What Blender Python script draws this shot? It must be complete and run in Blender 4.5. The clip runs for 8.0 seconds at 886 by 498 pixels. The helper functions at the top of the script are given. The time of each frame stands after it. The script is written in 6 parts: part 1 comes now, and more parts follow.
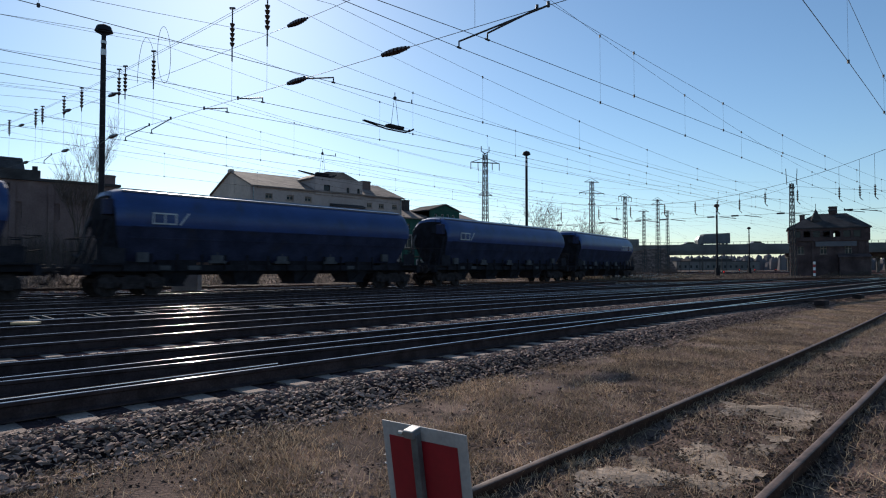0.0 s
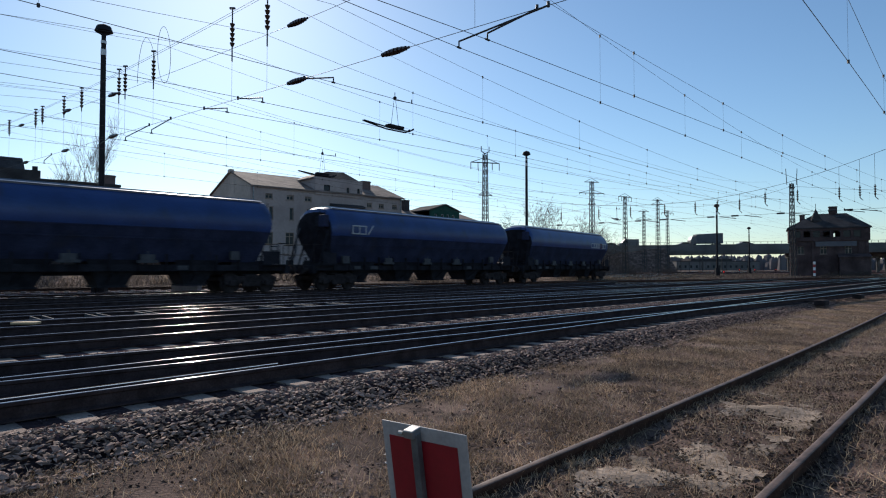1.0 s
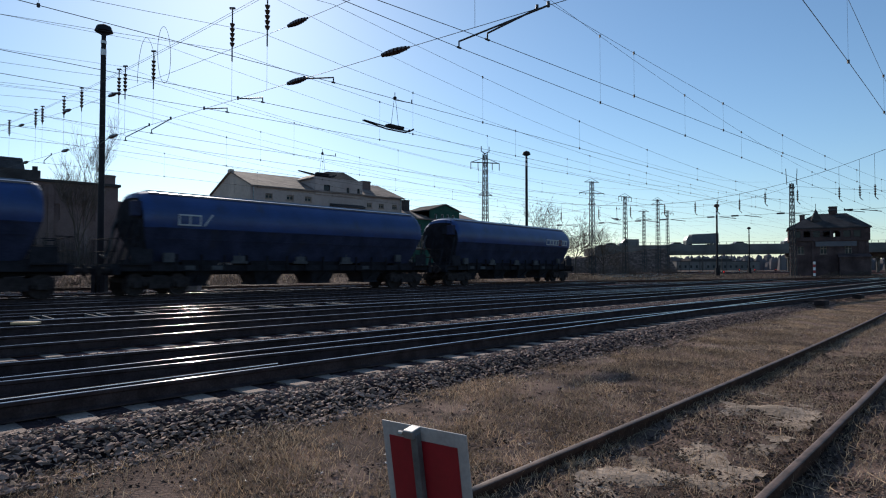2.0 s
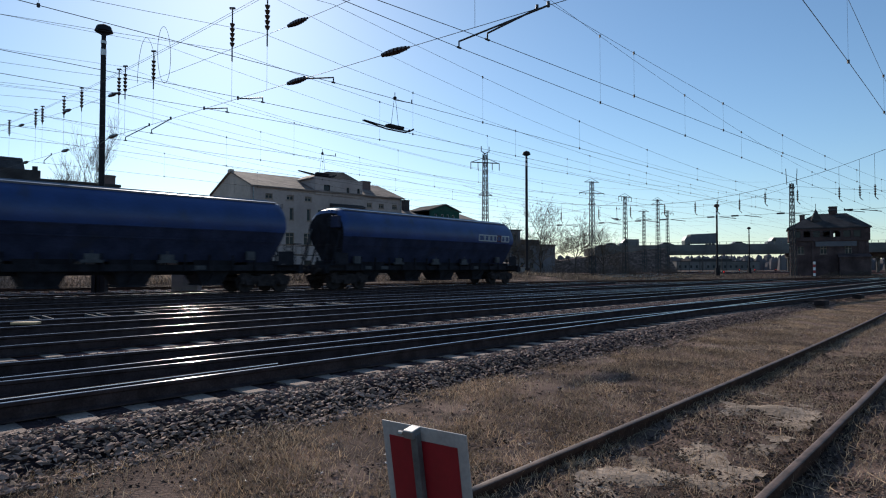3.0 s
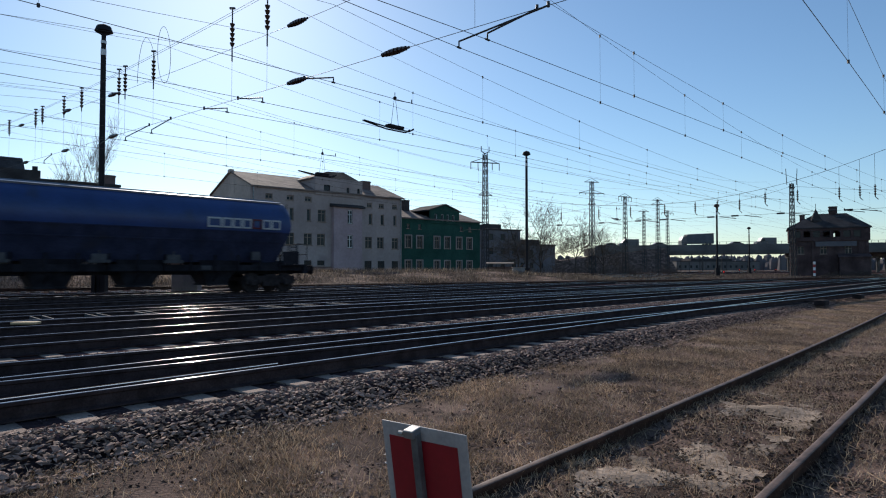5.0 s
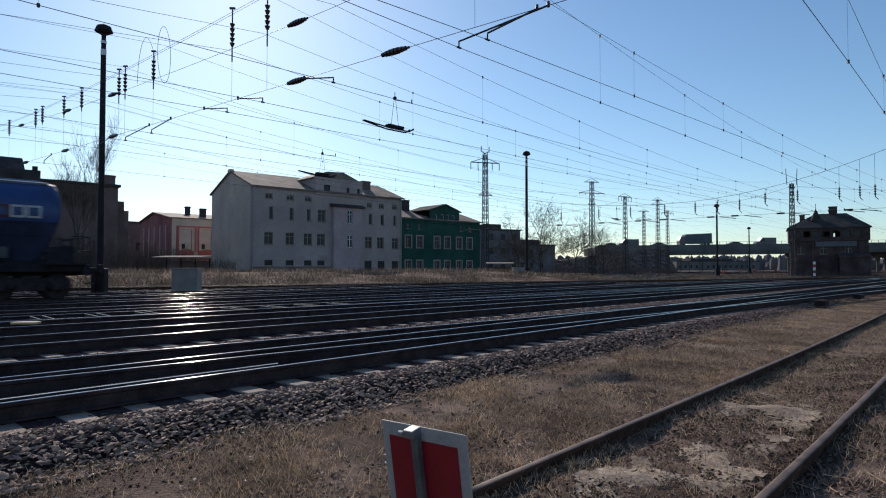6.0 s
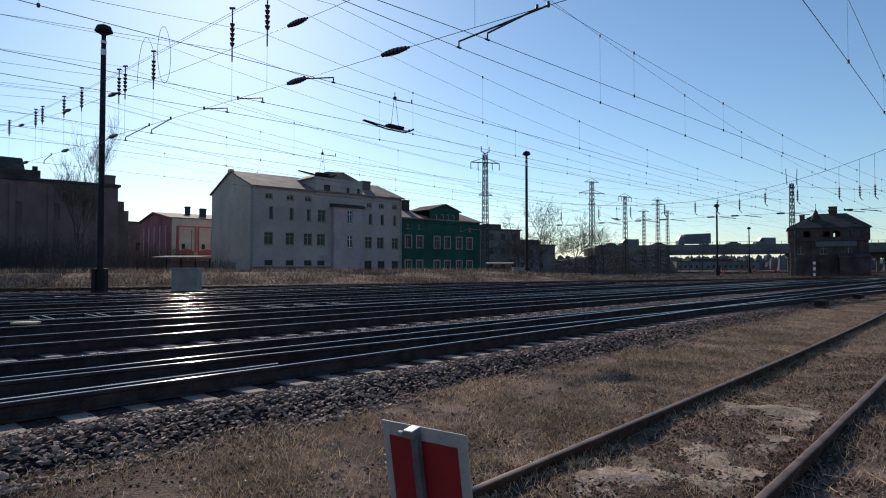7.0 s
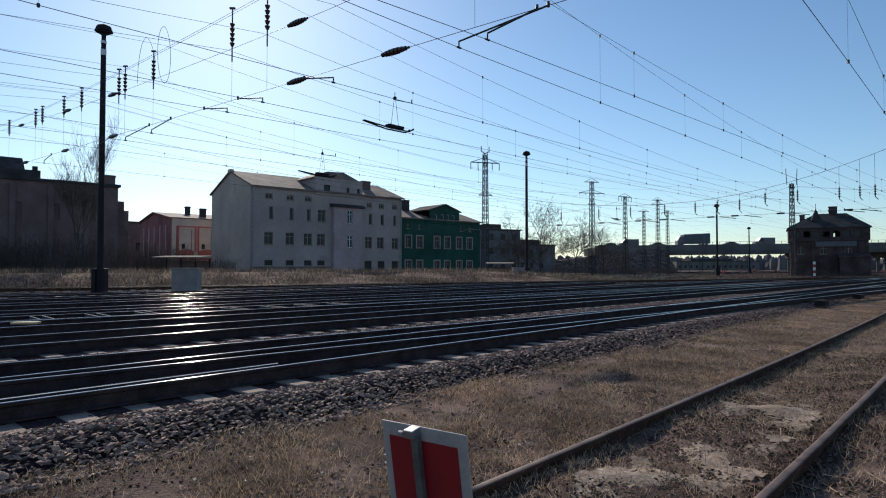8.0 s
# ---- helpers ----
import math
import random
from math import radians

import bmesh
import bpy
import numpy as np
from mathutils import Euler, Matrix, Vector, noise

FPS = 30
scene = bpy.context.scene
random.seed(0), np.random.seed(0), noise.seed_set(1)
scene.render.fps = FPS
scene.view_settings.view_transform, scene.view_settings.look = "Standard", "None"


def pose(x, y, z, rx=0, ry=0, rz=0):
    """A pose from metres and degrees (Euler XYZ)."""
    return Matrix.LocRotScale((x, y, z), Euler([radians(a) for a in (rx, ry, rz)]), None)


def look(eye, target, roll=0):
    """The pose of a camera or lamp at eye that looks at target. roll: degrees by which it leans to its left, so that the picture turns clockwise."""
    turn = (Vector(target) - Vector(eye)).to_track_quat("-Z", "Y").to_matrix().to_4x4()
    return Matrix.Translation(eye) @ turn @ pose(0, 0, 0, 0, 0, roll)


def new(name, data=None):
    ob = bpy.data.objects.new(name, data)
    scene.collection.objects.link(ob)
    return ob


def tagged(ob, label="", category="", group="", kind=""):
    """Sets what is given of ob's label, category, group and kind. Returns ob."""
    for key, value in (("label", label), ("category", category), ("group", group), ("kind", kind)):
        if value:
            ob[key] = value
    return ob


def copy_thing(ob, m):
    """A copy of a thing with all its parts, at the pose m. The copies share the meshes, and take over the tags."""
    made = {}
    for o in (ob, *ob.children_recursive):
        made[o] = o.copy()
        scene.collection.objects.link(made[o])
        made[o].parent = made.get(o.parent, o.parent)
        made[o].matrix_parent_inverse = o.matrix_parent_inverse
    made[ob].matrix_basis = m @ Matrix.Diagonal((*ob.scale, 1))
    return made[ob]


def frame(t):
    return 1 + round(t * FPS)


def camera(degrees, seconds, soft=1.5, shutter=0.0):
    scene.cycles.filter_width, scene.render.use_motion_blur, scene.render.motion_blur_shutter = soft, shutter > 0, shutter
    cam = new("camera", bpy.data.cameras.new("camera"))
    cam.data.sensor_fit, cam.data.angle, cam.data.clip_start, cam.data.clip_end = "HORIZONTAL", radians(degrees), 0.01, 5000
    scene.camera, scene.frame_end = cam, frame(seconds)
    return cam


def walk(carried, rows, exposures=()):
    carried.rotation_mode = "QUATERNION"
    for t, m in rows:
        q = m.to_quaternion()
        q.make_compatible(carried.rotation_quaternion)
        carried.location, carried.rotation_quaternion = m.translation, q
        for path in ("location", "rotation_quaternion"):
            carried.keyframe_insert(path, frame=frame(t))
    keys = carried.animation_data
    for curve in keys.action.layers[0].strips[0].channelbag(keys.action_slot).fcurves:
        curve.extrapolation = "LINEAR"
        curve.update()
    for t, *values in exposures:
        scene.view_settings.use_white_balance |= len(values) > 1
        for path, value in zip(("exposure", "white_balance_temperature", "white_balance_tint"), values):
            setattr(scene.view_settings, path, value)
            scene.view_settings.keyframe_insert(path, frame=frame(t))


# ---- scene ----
FOV = 2 * math.degrees(math.atan(784 / 1100))
EYE_Z = 1.37
RAIL_Z = 0.20
cam = camera(FOV, 8.0, soft=1.1, shutter=0.5)
STAND = pose(0, 0, EYE_Z, 90 + math.degrees(math.atan(33 / 1100)), 0, 0)
walk(cam, [(0.0, STAND), (8.0, STAND)], exposures=[(0.0, 0.1, 5850, 7), (8.0, 0.1, 5850, 7)])

# ---- world, sun, exposure ----
SUN_AZ = radians(-19.5)     # from straight ahead (+y), to the left
SUN_EL = radians(27.0)
world = bpy.data.worlds.new("sky")
scene.world = world
world.use_nodes = True
wn = world.node_tree.nodes
wl = world.node_tree.links
bg = wn["Background"]
sky = wn.new("ShaderNodeTexSky")
sky.sky_type = "NISHITA"
sky.sun_disc = False
sky.sun_elevation = SUN_EL
sky.sun_rotation = SUN_AZ
sky.air_density, sky.dust_density, sky.ozone_density = 1.0, 0.28, 2.2
haze = wn.new("ShaderNodeMixRGB")
haze.blend_type = "MULTIPLY"
haze.inputs[0].default_value = 1.0
haze.inputs[2].default_value = (0.96, 1.005, 1.01, 1)
wl.new(sky.outputs[0], haze.inputs[1])
wl.new(haze.outputs[0], bg.inputs[0])
bg.inputs[1].default_value = 0.10
sun_to = Vector((math.sin(SUN_AZ) * math.cos(SUN_EL), math.cos(SUN_AZ) * math.cos(SUN_EL), math.sin(SUN_EL)))
sun_data = bpy.data.lights.new("sun", "SUN")
sun_data.energy, sun_data.angle, sun_data.color = 4.0, radians(0.53), (1.0, 0.83, 0.67)
sun = new("sun", sun_data)
sun.matrix_world = look((0, 0, 60), Vector((0, 0, 60)) - sun_to)


# ---- materials ----
def mat(name, base, rough=0.8, metal=0.0, var=0.25, scale=6.0, fine=60.0, bump=0.0, bump_scale=40.0, second=None, spec=0.5, random_tint=0.0, coords="Object", stains=None, translucent=0.0):
    """Base colour varied at two scales, with fine relief."""
    m = bpy.data.materials.new(name)
    m.use_nodes = True
    n, l = m.node_tree.nodes, m.node_tree.links
    p = n["Principled BSDF"]
    tc = n.new("ShaderNodeTexCoord")
    n1 = n.new("ShaderNodeTexNoise")
    n1.inputs["Scale"].default_value, n1.inputs["Detail"].default_value = scale, 5
    n2 = n.new("ShaderNodeTexNoise")
    n2.inputs["Scale"].default_value, n2.inputs["Detail"].default_value = fine, 3
    for a in (n1, n2):
        l.new(tc.outputs[coords], a.inputs["Vector"])
    mix = n.new("ShaderNodeMixRGB")
    ramp = n.new("ShaderNodeValToRGB")
    ramp.color_ramp.elements[0].position, ramp.color_ramp.elements[1].position = 0.36, 0.66
    l.new(n1.outputs["Fac"], ramp.inputs[0])
    l.new(ramp.outputs[0], mix.inputs[0])
    b = [c * (1 - var) for c in base]
    s = second or [min(1, c * (1 + var)) for c in base]
    mix.inputs[1].default_value, mix.inputs[2].default_value = (*b, 1), (*s, 1)
    m2 = n.new("ShaderNodeMixRGB")
    m2.blend_type = "MULTIPLY"
    m2.inputs[0].default_value = min(1.0, var * 2.2)
    r2 = n.new("ShaderNodeValToRGB")
    r2.color_ramp.elements[0].position, r2.color_ramp.elements[1].position = 0.3, 0.7
    r2.color_ramp.elements[0].color = (0.45, 0.45, 0.45, 1)
    l.new(n2.outputs["Fac"], r2.inputs[0])
    l.new(mix.outputs[0], m2.inputs[1])
    l.new(r2.outputs[0], m2.inputs[2])
    out = m2.outputs[0]
    if random_tint:
        oi = n.new("ShaderNodeObjectInfo")
        ge = n.new("ShaderNodeNewGeometry")
        add = n.new("ShaderNodeMath")
        add.operation = "ADD"
        l.new(oi.outputs["Random"], add.inputs[0])
        l.new(ge.outputs["Random Per Island"], add.inputs[1])
        fr = n.new("ShaderNodeMath")
        fr.operation = "FRACT"
        l.new(add.outputs[0], fr.inputs[0])
        mr = n.new("ShaderNodeMapRange")
        mr.inputs[3].default_value, mr.inputs[4].default_value = 1 - random_tint, 1 + random_tint
        l.new(fr.outputs[0], mr.inputs[0])
        hv = n.new("ShaderNodeHueSaturation")
        l.new(mr.outputs[0], hv.inputs["Value"])
        l.new(out, hv.inputs["Color"])
        out = hv.outputs[0]
    if stains:
        n3 = n.new("ShaderNodeTexNoise")
        n3.inputs["Scale"].default_value, n3.inputs["Detail"].default_value = stains[1], 6
        l.new(tc.outputs[coords], n3.inputs["Vector"])
        r3 = n.new("ShaderNodeValToRGB")
        r3.color_ramp.elements[0].position, r3.color_ramp.elements[1].position = stains[2], stains[2] + 0.12
        l.new(n3.outputs["Fac"], r3.inputs[0])
        m3 = n.new("ShaderNodeMixRGB")
        m3.inputs[2].default_value = (*stains[0], 1)
        l.new(r3.outputs[0], m3.inputs[0])
        l.new(out, m3.inputs[1])
        out = m3.outputs[0]
    l.new(out, p.inputs["Base Color"])
    p.inputs["Roughness"].default_value, p.inputs["Metallic"].default_value = rough, metal
    p.inputs["Specular IOR Level"].default_value = spec
    if bump:
        nb = n.new("ShaderNodeTexNoise")
        nb.inputs["Scale"].default_value, nb.inputs["Detail"].default_value = bump_scale, 4
        l.new(tc.outputs[coords], nb.inputs["Vector"])
        bn = n.new("ShaderNodeBump")
        bn.inputs["Strength"].default_value, bn.inputs["Distance"].default_value = min(1, bump), 0.02
        l.new(nb.outputs["Fac"], bn.inputs["Height"])
        l.new(bn.outputs[0], p.inputs["Normal"])
    if translucent:
        tr = n.new("ShaderNodeBsdfTranslucent")
        l.new(out, tr.inputs["Color"])
        ms = n.new("ShaderNodeMixShader")
        ms.inputs[0].default_value = translucent
        l.new(p.outputs[0], ms.inputs[1])
        l.new(tr.outputs[0], ms.inputs[2])
        l.new(ms.outputs[0], n["Material Output"].inputs["Surface"])
    return m


M = {
    "ground": mat("dry_grass_earth", (0.232, 0.160, 0.126), 0.95, var=0.55, scale=1.1, fine=80, bump=1.0, bump_scale=45, spec=0.05, stains=((0.085, 0.06, 0.05), 2.3, 0.50)),
    "grass": mat("dry_grass", (0.49, 0.35, 0.225), 0.8, var=0.45, scale=1.0, fine=9, random_tint=0.75, spec=0.3, translucent=0.3),
    "weed": mat("dry_weed", (0.205, 0.165, 0.13), 0.9, var=0.35, scale=0.4, fine=9, random_tint=0.7, spec=0.1, translucent=0.25),
    "straw": mat("bleached_straw", (0.52, 0.40, 0.27), 0.7, var=0.25, scale=2, fine=9, random_tint=0.4, spec=0.4, translucent=0.3),
    # darker than the siding rust: shade on the rail sides is in the colour
    "rail_dark": mat("shade_dark_rail_web", (0.062, 0.044, 0.044), 0.9, var=0.3, scale=5, fine=50, bump=0.4, spec=0.05),
    "sand": mat("sandy_earth", (0.43, 0.335, 0.255), 0.95, var=0.35, scale=2.5, fine=16, bump=1.0, bump_scale=25, spec=0.08),
    "ballast_bed": mat("oily_ballast_bed", (0.085, 0.060, 0.062), 1.0, var=0.35, scale=0.8, fine=18, bump=1.0, bump_scale=28, spec=0.0),
    "ballast": mat("ballast_stone", (0.30, 0.200, 0.155), 0.78, var=0.3, scale=4, fine=30, random_tint=0.65, spec=0.16),
    "ballast_dark": mat("oily_ballast_stone", (0.075, 0.056, 0.056), 0.95, var=0.3, scale=4, fine=30, random_tint=0.5, spec=0.04),
    "concrete": mat("weathered_concrete", (0.35, 0.27, 0.22), 0.9, var=0.2, scale=3, fine=30, bump=0.4, random_tint=0.2, spec=0.12),
    "sleeper_dark": mat("oily_shaded_sleeper", (0.080, 0.060, 0.058), 0.95, var=0.3, scale=3, fine=25, bump=0.4, random_tint=0.3, spec=0.04),
    "steel_top": mat("polished_rail_head", (0.53, 0.46, 0.42), 0.105, 1.0, var=0.1, scale=2, fine=30),
    "rust": mat("rusty_rail", (0.085, 0.045, 0.032), 0.9, 0.0, var=0.3, scale=5, fine=50, bump=0.4, spec=0.1),
    "rust_top": mat("worn_rusty_rail_head", (0.15, 0.098, 0.074), 0.6, 0.0, var=0.3, scale=5, fine=40, spec=0.25),
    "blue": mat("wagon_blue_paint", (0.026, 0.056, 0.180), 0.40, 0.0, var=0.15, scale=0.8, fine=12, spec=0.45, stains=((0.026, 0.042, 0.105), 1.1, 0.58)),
    # darker blue: shade under the bulge of the flank is put into the colour
    "blue_shaded": mat("shaded_blue_paint", (0.036, 0.040, 0.078), 0.8, var=0.25, scale=1.2, fine=14, spec=0.12, stains=((0.032, 0.032, 0.050), 0.9, 0.56)),
    "blue_dark": mat("grimy_shaded_frame", (0.028, 0.027, 0.034), 0.9, var=0.3, scale=2, fine=20, spec=0.1),
    "wagon_grey": mat("wagon_roof_grey", (0.26, 0.29, 0.34), 0.3, 0.6, var=0.15, scale=2, fine=20),
    "iron": mat("dark_brake_dust_iron", (0.045, 0.037, 0.038), 0.95, 0.0, var=0.3, scale=4, fine=30, spec=0.08),
    "white": mat("white_paint", (0.78, 0.78, 0.76), 0.5, var=0.08, scale=4, fine=30),
    "lattice": mat("weathered_galvanised_steel", (0.05, 0.05, 0.05), 0.7, 0.2, var=0.25, scale=2, fine=20),
    "mast_dark": mat("dark_mast_paint", (0.022, 0.019, 0.022), 0.7, 0.0, var=0.2, scale=2, fine=20, spec=0.2),
    "wire": mat("dull_wire", (0.055, 0.05, 0.048), 0.6, 0.3, var=0.1, scale=2, fine=20),
    "insulator": mat("brown_porcelain", (0.06, 0.03, 0.02), 0.2, var=0.15, scale=8, fine=40),
    "plaster_grey": mat("grey_plaster", (0.43, 0.345, 0.315), 0.9, var=0.12, scale=0.25, fine=3, bump=0.3, spec=0.1, stains=((0.34, 0.27, 0.25), 0.35, 0.56)),
    "plaster_pale": mat("pale_plaster", (0.56, 0.46, 0.385), 0.9, var=0.12, scale=0.3, fine=3, bump=0.3, spec=0.1, stains=((0.42, 0.37, 0.34), 0.5, 0.62)),
    "plaster_pink": mat("mauve_plaster", (0.45, 0.335, 0.335), 0.9, var=0.12, scale=0.3, fine=3, bump=0.3, spec=0.1),
    "green": mat("green_plaster", (0.040, 0.098, 0.076), 0.95, var=0.2, scale=0.4, fine=4, bump=0.3, spec=0.06, stains=((0.06, 0.095, 0.082), 0.5, 0.6)),
    "red": mat("red_plaster", (0.50, 0.17, 0.15), 0.95, var=0.15, scale=0.4, fine=4, bump=0.3, spec=0.08),
    "cream": mat("cream_stucco", (0.60, 0.54, 0.45), 0.9, var=0.12, scale=0.6, fine=6, bump=0.2, spec=0.15),
    "soot": mat("sooty_brick", (0.195, 0.138, 0.13), 0.95, var=0.15, scale=0.5, fine=6, bump=0.3, spec=0.05, stains=((0.235, 0.178, 0.168), 0.4, 0.6)),
    "tower_brick": mat("dark_clinker", (0.11, 0.076, 0.072), 0.95, var=0.3, scale=0.7, fine=8, bump=0.4, spec=0.08),
    "roof": mat("felt_roof", (0.27, 0.205, 0.17), 0.85, var=0.25, scale=0.6, fine=8, bump=0.3, spec=0.2),
    "roof_dark": mat("slate_roof", (0.075, 0.068, 0.068), 0.95, var=0.25, scale=0.8, fine=10, bump=0.3, spec=0.08),
    "bridge": mat("bridge_concrete", (0.16, 0.15, 0.145), 0.9, var=0.2, scale=0.2, fine=3, spec=0.15),
    "bark": mat("grey_bark", (0.13, 0.105, 0.085), 0.95, var=0.25, scale=2, fine=20, spec=0.1),
    "distance": mat("far_bare_woods", (0.15, 0.14, 0.145), 1.0, var=0.2, scale=0.02, fine=0.2, spec=0.0),
    "plate_grey": mat("dull_plate_grey", (0.085, 0.083, 0.09), 0.7, var=0.2, scale=3, fine=20, spec=0.2),
    "cabinet_grey": mat("grey_cabinet_paint", (0.24, 0.22, 0.21), 0.6, var=0.12, scale=2, fine=20),
    "sign_red": mat("signal_red", (0.27, 0.010, 0.018), 0.45, var=0.1, scale=6, fine=40),
    "galv": mat("galvanised_post", (0.32, 0.32, 0.32), 0.45, 0.7, var=0.2, scale=5, fine=40),
    "dark": mat("dark_opening", (0.015, 0.015, 0.017), 0.7, var=0.2, scale=3, fine=20),
    "car": mat("grey_car_paint", (0.11, 0.11, 0.12), 0.4, 0.2, var=0.1, scale=2, fine=10),
    "truck": mat("truck_tarpaulin", (0.12, 0.125, 0.14), 0.7, var=0.15, scale=0.6, fine=6),
    "block_grey": mat("grey_render_block", (0.17, 0.165, 0.175), 0.95, var=0.12, scale=0.2, fine=2, spec=0.05),
    "mark_red": mat("faded_red_lettering", (0.10, 0.012, 0.016), 0.6, var=0.15, scale=4, fine=30),
    "mark_white": mat("dusty_white_lettering", (0.50, 0.50, 0.51), 0.7, var=0.12, scale=4, fine=30),
    # darker copy of the red plaster, with the gable side's shade in its colour
    "red_shaded": mat("shaded_maroon_plaster", (0.30, 0.135, 0.135), 0.95, var=0.2, scale=0.5, fine=5, bump=0.3, spec=0.05, stains=((0.25, 0.15, 0.15), 0.6, 0.55)),
    "yellow": mat("pale_yellow_board", (0.62, 0.44, 0.24), 0.7, var=0.1, scale=5, fine=30),
}
glass = bpy.data.materials.new("window_glass")
glass.use_nodes = True
gp = glass.node_tree.nodes["Principled BSDF"]
gp.inputs["Base Color"].default_value = (0.03, 0.035, 0.04, 1)
gp.inputs["Roughness"].default_value = 0.15
gp.inputs["Specular IOR Level"].default_value = 0.18
M["glass"] = glass


# ---- mesh helpers ----
def mesh_of(name, bm, material):
    me = bpy.data.meshes.new(name)
    bm.to_mesh(me)
    bm.free()
    for x in (material if isinstance(material, (list, tuple)) else [material]):
        me.materials.append(x)
    return me


def part(name, bm, material, parent=None, label=""):
    ob = new(name, mesh_of(name, bm, material))
    if parent is not None:
        ob.parent = parent
    return tagged(ob, label)


def box(bm, x0, y0, z0, x1, y1, z1, m=None, bevel=0.0):
    c = Vector(((x0 + x1) / 2, (y0 + y1) / 2, (z0 + z1) / 2))
    r = bmesh.ops.create_cube(bm, size=1.0)
    mt = Matrix.LocRotScale(c, None, (abs(x1 - x0), abs(y1 - y0), abs(z1 - z0)))
    bmesh.ops.transform(bm, matrix=(m @ mt) if m else mt, verts=r["verts"])
    if bevel:
        es = list({e for v in r["verts"] for e in v.link_edges})
        bmesh.ops.bevel(bm, geom=es, offset=bevel, segments=2, affect="EDGES", profile=0.5)
    return bm


def bar(bm, a, b, r=0.03, seg=6, r2=None):
    """A round bar from a to b."""
    a, b = Vector(a), Vector(b)
    w = b - a
    if w.length < 1e-6:
        return bm
    m = Matrix.Translation((a + b) / 2) @ w.to_track_quat("Z", "Y").to_matrix().to_4x4()
    bmesh.ops.create_cone(bm, cap_ends=True, segments=seg, radius1=r, radius2=r if r2 is None else r2, depth=w.length, matrix=m)
    return bm


def extrude_profile(bm, profile, x0, x1, m=None):
    """Closed (y, z) profile run along x."""
    a = [bm.verts.new((x0, y, z)) for y, z in profile]
    b = [bm.verts.new((x1, y, z)) for y, z in profile]
    k = len(profile)
    bm.faces.new(a[::-1])
    bm.faces.new(b)
    for i in range(k):
        bm.faces.new((a[i], a[(i + 1) % k], b[(i + 1) % k], b[i]))
    if m:
        bmesh.ops.transform(bm, matrix=m, verts=a + b)
    bmesh.ops.recalc_face_normals(bm, faces=bm.faces[:])
    return bm


def empty(name, label, category, m=None, group="", kind=""):
    e = new(name)
    if m is not None:
        e.matrix_basis = m
    return tagged(e, label, category, group, kind)


def smooth(ob, angle=40):
    me = ob.data
    for p in me.polygons:
        p.use_smooth = True
    me.set_sharp_from_angle(angle=radians(angle))
    return ob


# ---- plan of the tracks ----
class Line:
    """A straight track: heading in degrees to the right of +y, and the distance of its middle from the eye, to its left."""
    def __init__(self, heading, d, bend=0.0):
        self.th, self.d, self.bend = radians(heading), d, bend

    def at(self, s, off=0.0, z=0.0):
        """Place at s along, off to the left of the middle."""
        th, d = self.th, self.d
        if self.bend:
            r = self.bend
            a = th - s / r
            x = -d * math.cos(th) + r * (math.cos(a) - math.cos(th))
            y = d * math.sin(th) - r * (math.sin(a) - math.sin(th))
        else:
            a = th
            x, y = s * math.sin(th) - d * math.cos(th), s * math.cos(th) + d * math.sin(th)
        return Vector((x - off * math.cos(a), y + off * math.sin(a), z))

    def angle(self, s):
        a = self.th - (s / self.bend if self.bend else 0)
        return math.pi / 2 - a


MAIN = Line(42.4, 7.24)
BRANCH = Line(46.6, 8.57)
SECOND = Line(43.5, 11.95)
THIRD = Line(45.0, 15.5)
FOURTH = Line(43.5, 19.6)
LINK = Line(47.0, 17.3)
FIFTH = Line(46.39, 24.0, 233.4)
TRAIN = Line(46.39, 28.05, 229.4)
SIXTH = Line(46.4, 32.2, 235)
FAR = Line(62.0, 40.5)
SIDING = Line(42.3, 1.97, 900)

TRAIN_CENTRES = (-4.03, 15.57, 35.17, 54.77)


# ---- ground ----
def height(x, y):
    d = -x * math.cos(MAIN.th) + y * math.sin(MAIN.th)
    s = x * math.sin(MAIN.th) + y * math.cos(MAIN.th)
    n = noise.noise(Vector((x * 0.35, y * 0.35, 0))) * 0.07 + noise.noise(Vector((x * 1.3, y * 1.3, 3))) * 0.035
    near = max(0.0, 1 - math.hypot(x, y) / 60)
    if d < 5.2:
        z = -0.25 + n * near + 0.09 * min(1, max(0, (d - 3.1) / 2.0))
        return z
    z = -0.16 + 0.02 * min(1, (d - 5.2))
    df = -x * math.cos(FAR.th) + y * math.sin(FAR.th) - FAR.d
    if df > 2.2:
        z += min(1.15, (df - 2.2) * 0.16) * min(1, max(0, (52 - (x * math.sin(FAR.th) + y * math.cos(FAR.th))) / 20))
    return z + n * 0.5 * near


def build_ground():
    def steps(lo, hi, fine, outer):
        a = list(np.arange(lo, hi + 1e-6, fine))
        k, v = fine, hi
        while v < outer:
            k *= 1.5
            v += k
            a.append(min(v, outer))
        k, v = fine, lo
        while v > -outer:
            k *= 1.5
            v -= k
            a.insert(0, max(v, -outer))
        return a
    xs, ys = steps(-12, 26, 0.4, 3500), steps(-4, 30, 0.4, 3500)
    verts = [(x, y, height(x, y)) for y in ys for x in xs]
    w = len(xs)
    faces = [(j * w + i, j * w + i + 1, (j + 1) * w + i + 1, (j + 1) * w + i) for j in range(len(ys) - 1) for i in range(w - 1)]
    me = bpy.data.meshes.new("ground")
    me.from_pydata(verts, [], faces)
    me.materials.append(M["ground"])
    for p in me.polygons:
        p.use_smooth = True
    return tagged(new("ground", me), "dry winter grass and sandy earth beside the tracks", "ground", kind="structure")


build_ground()


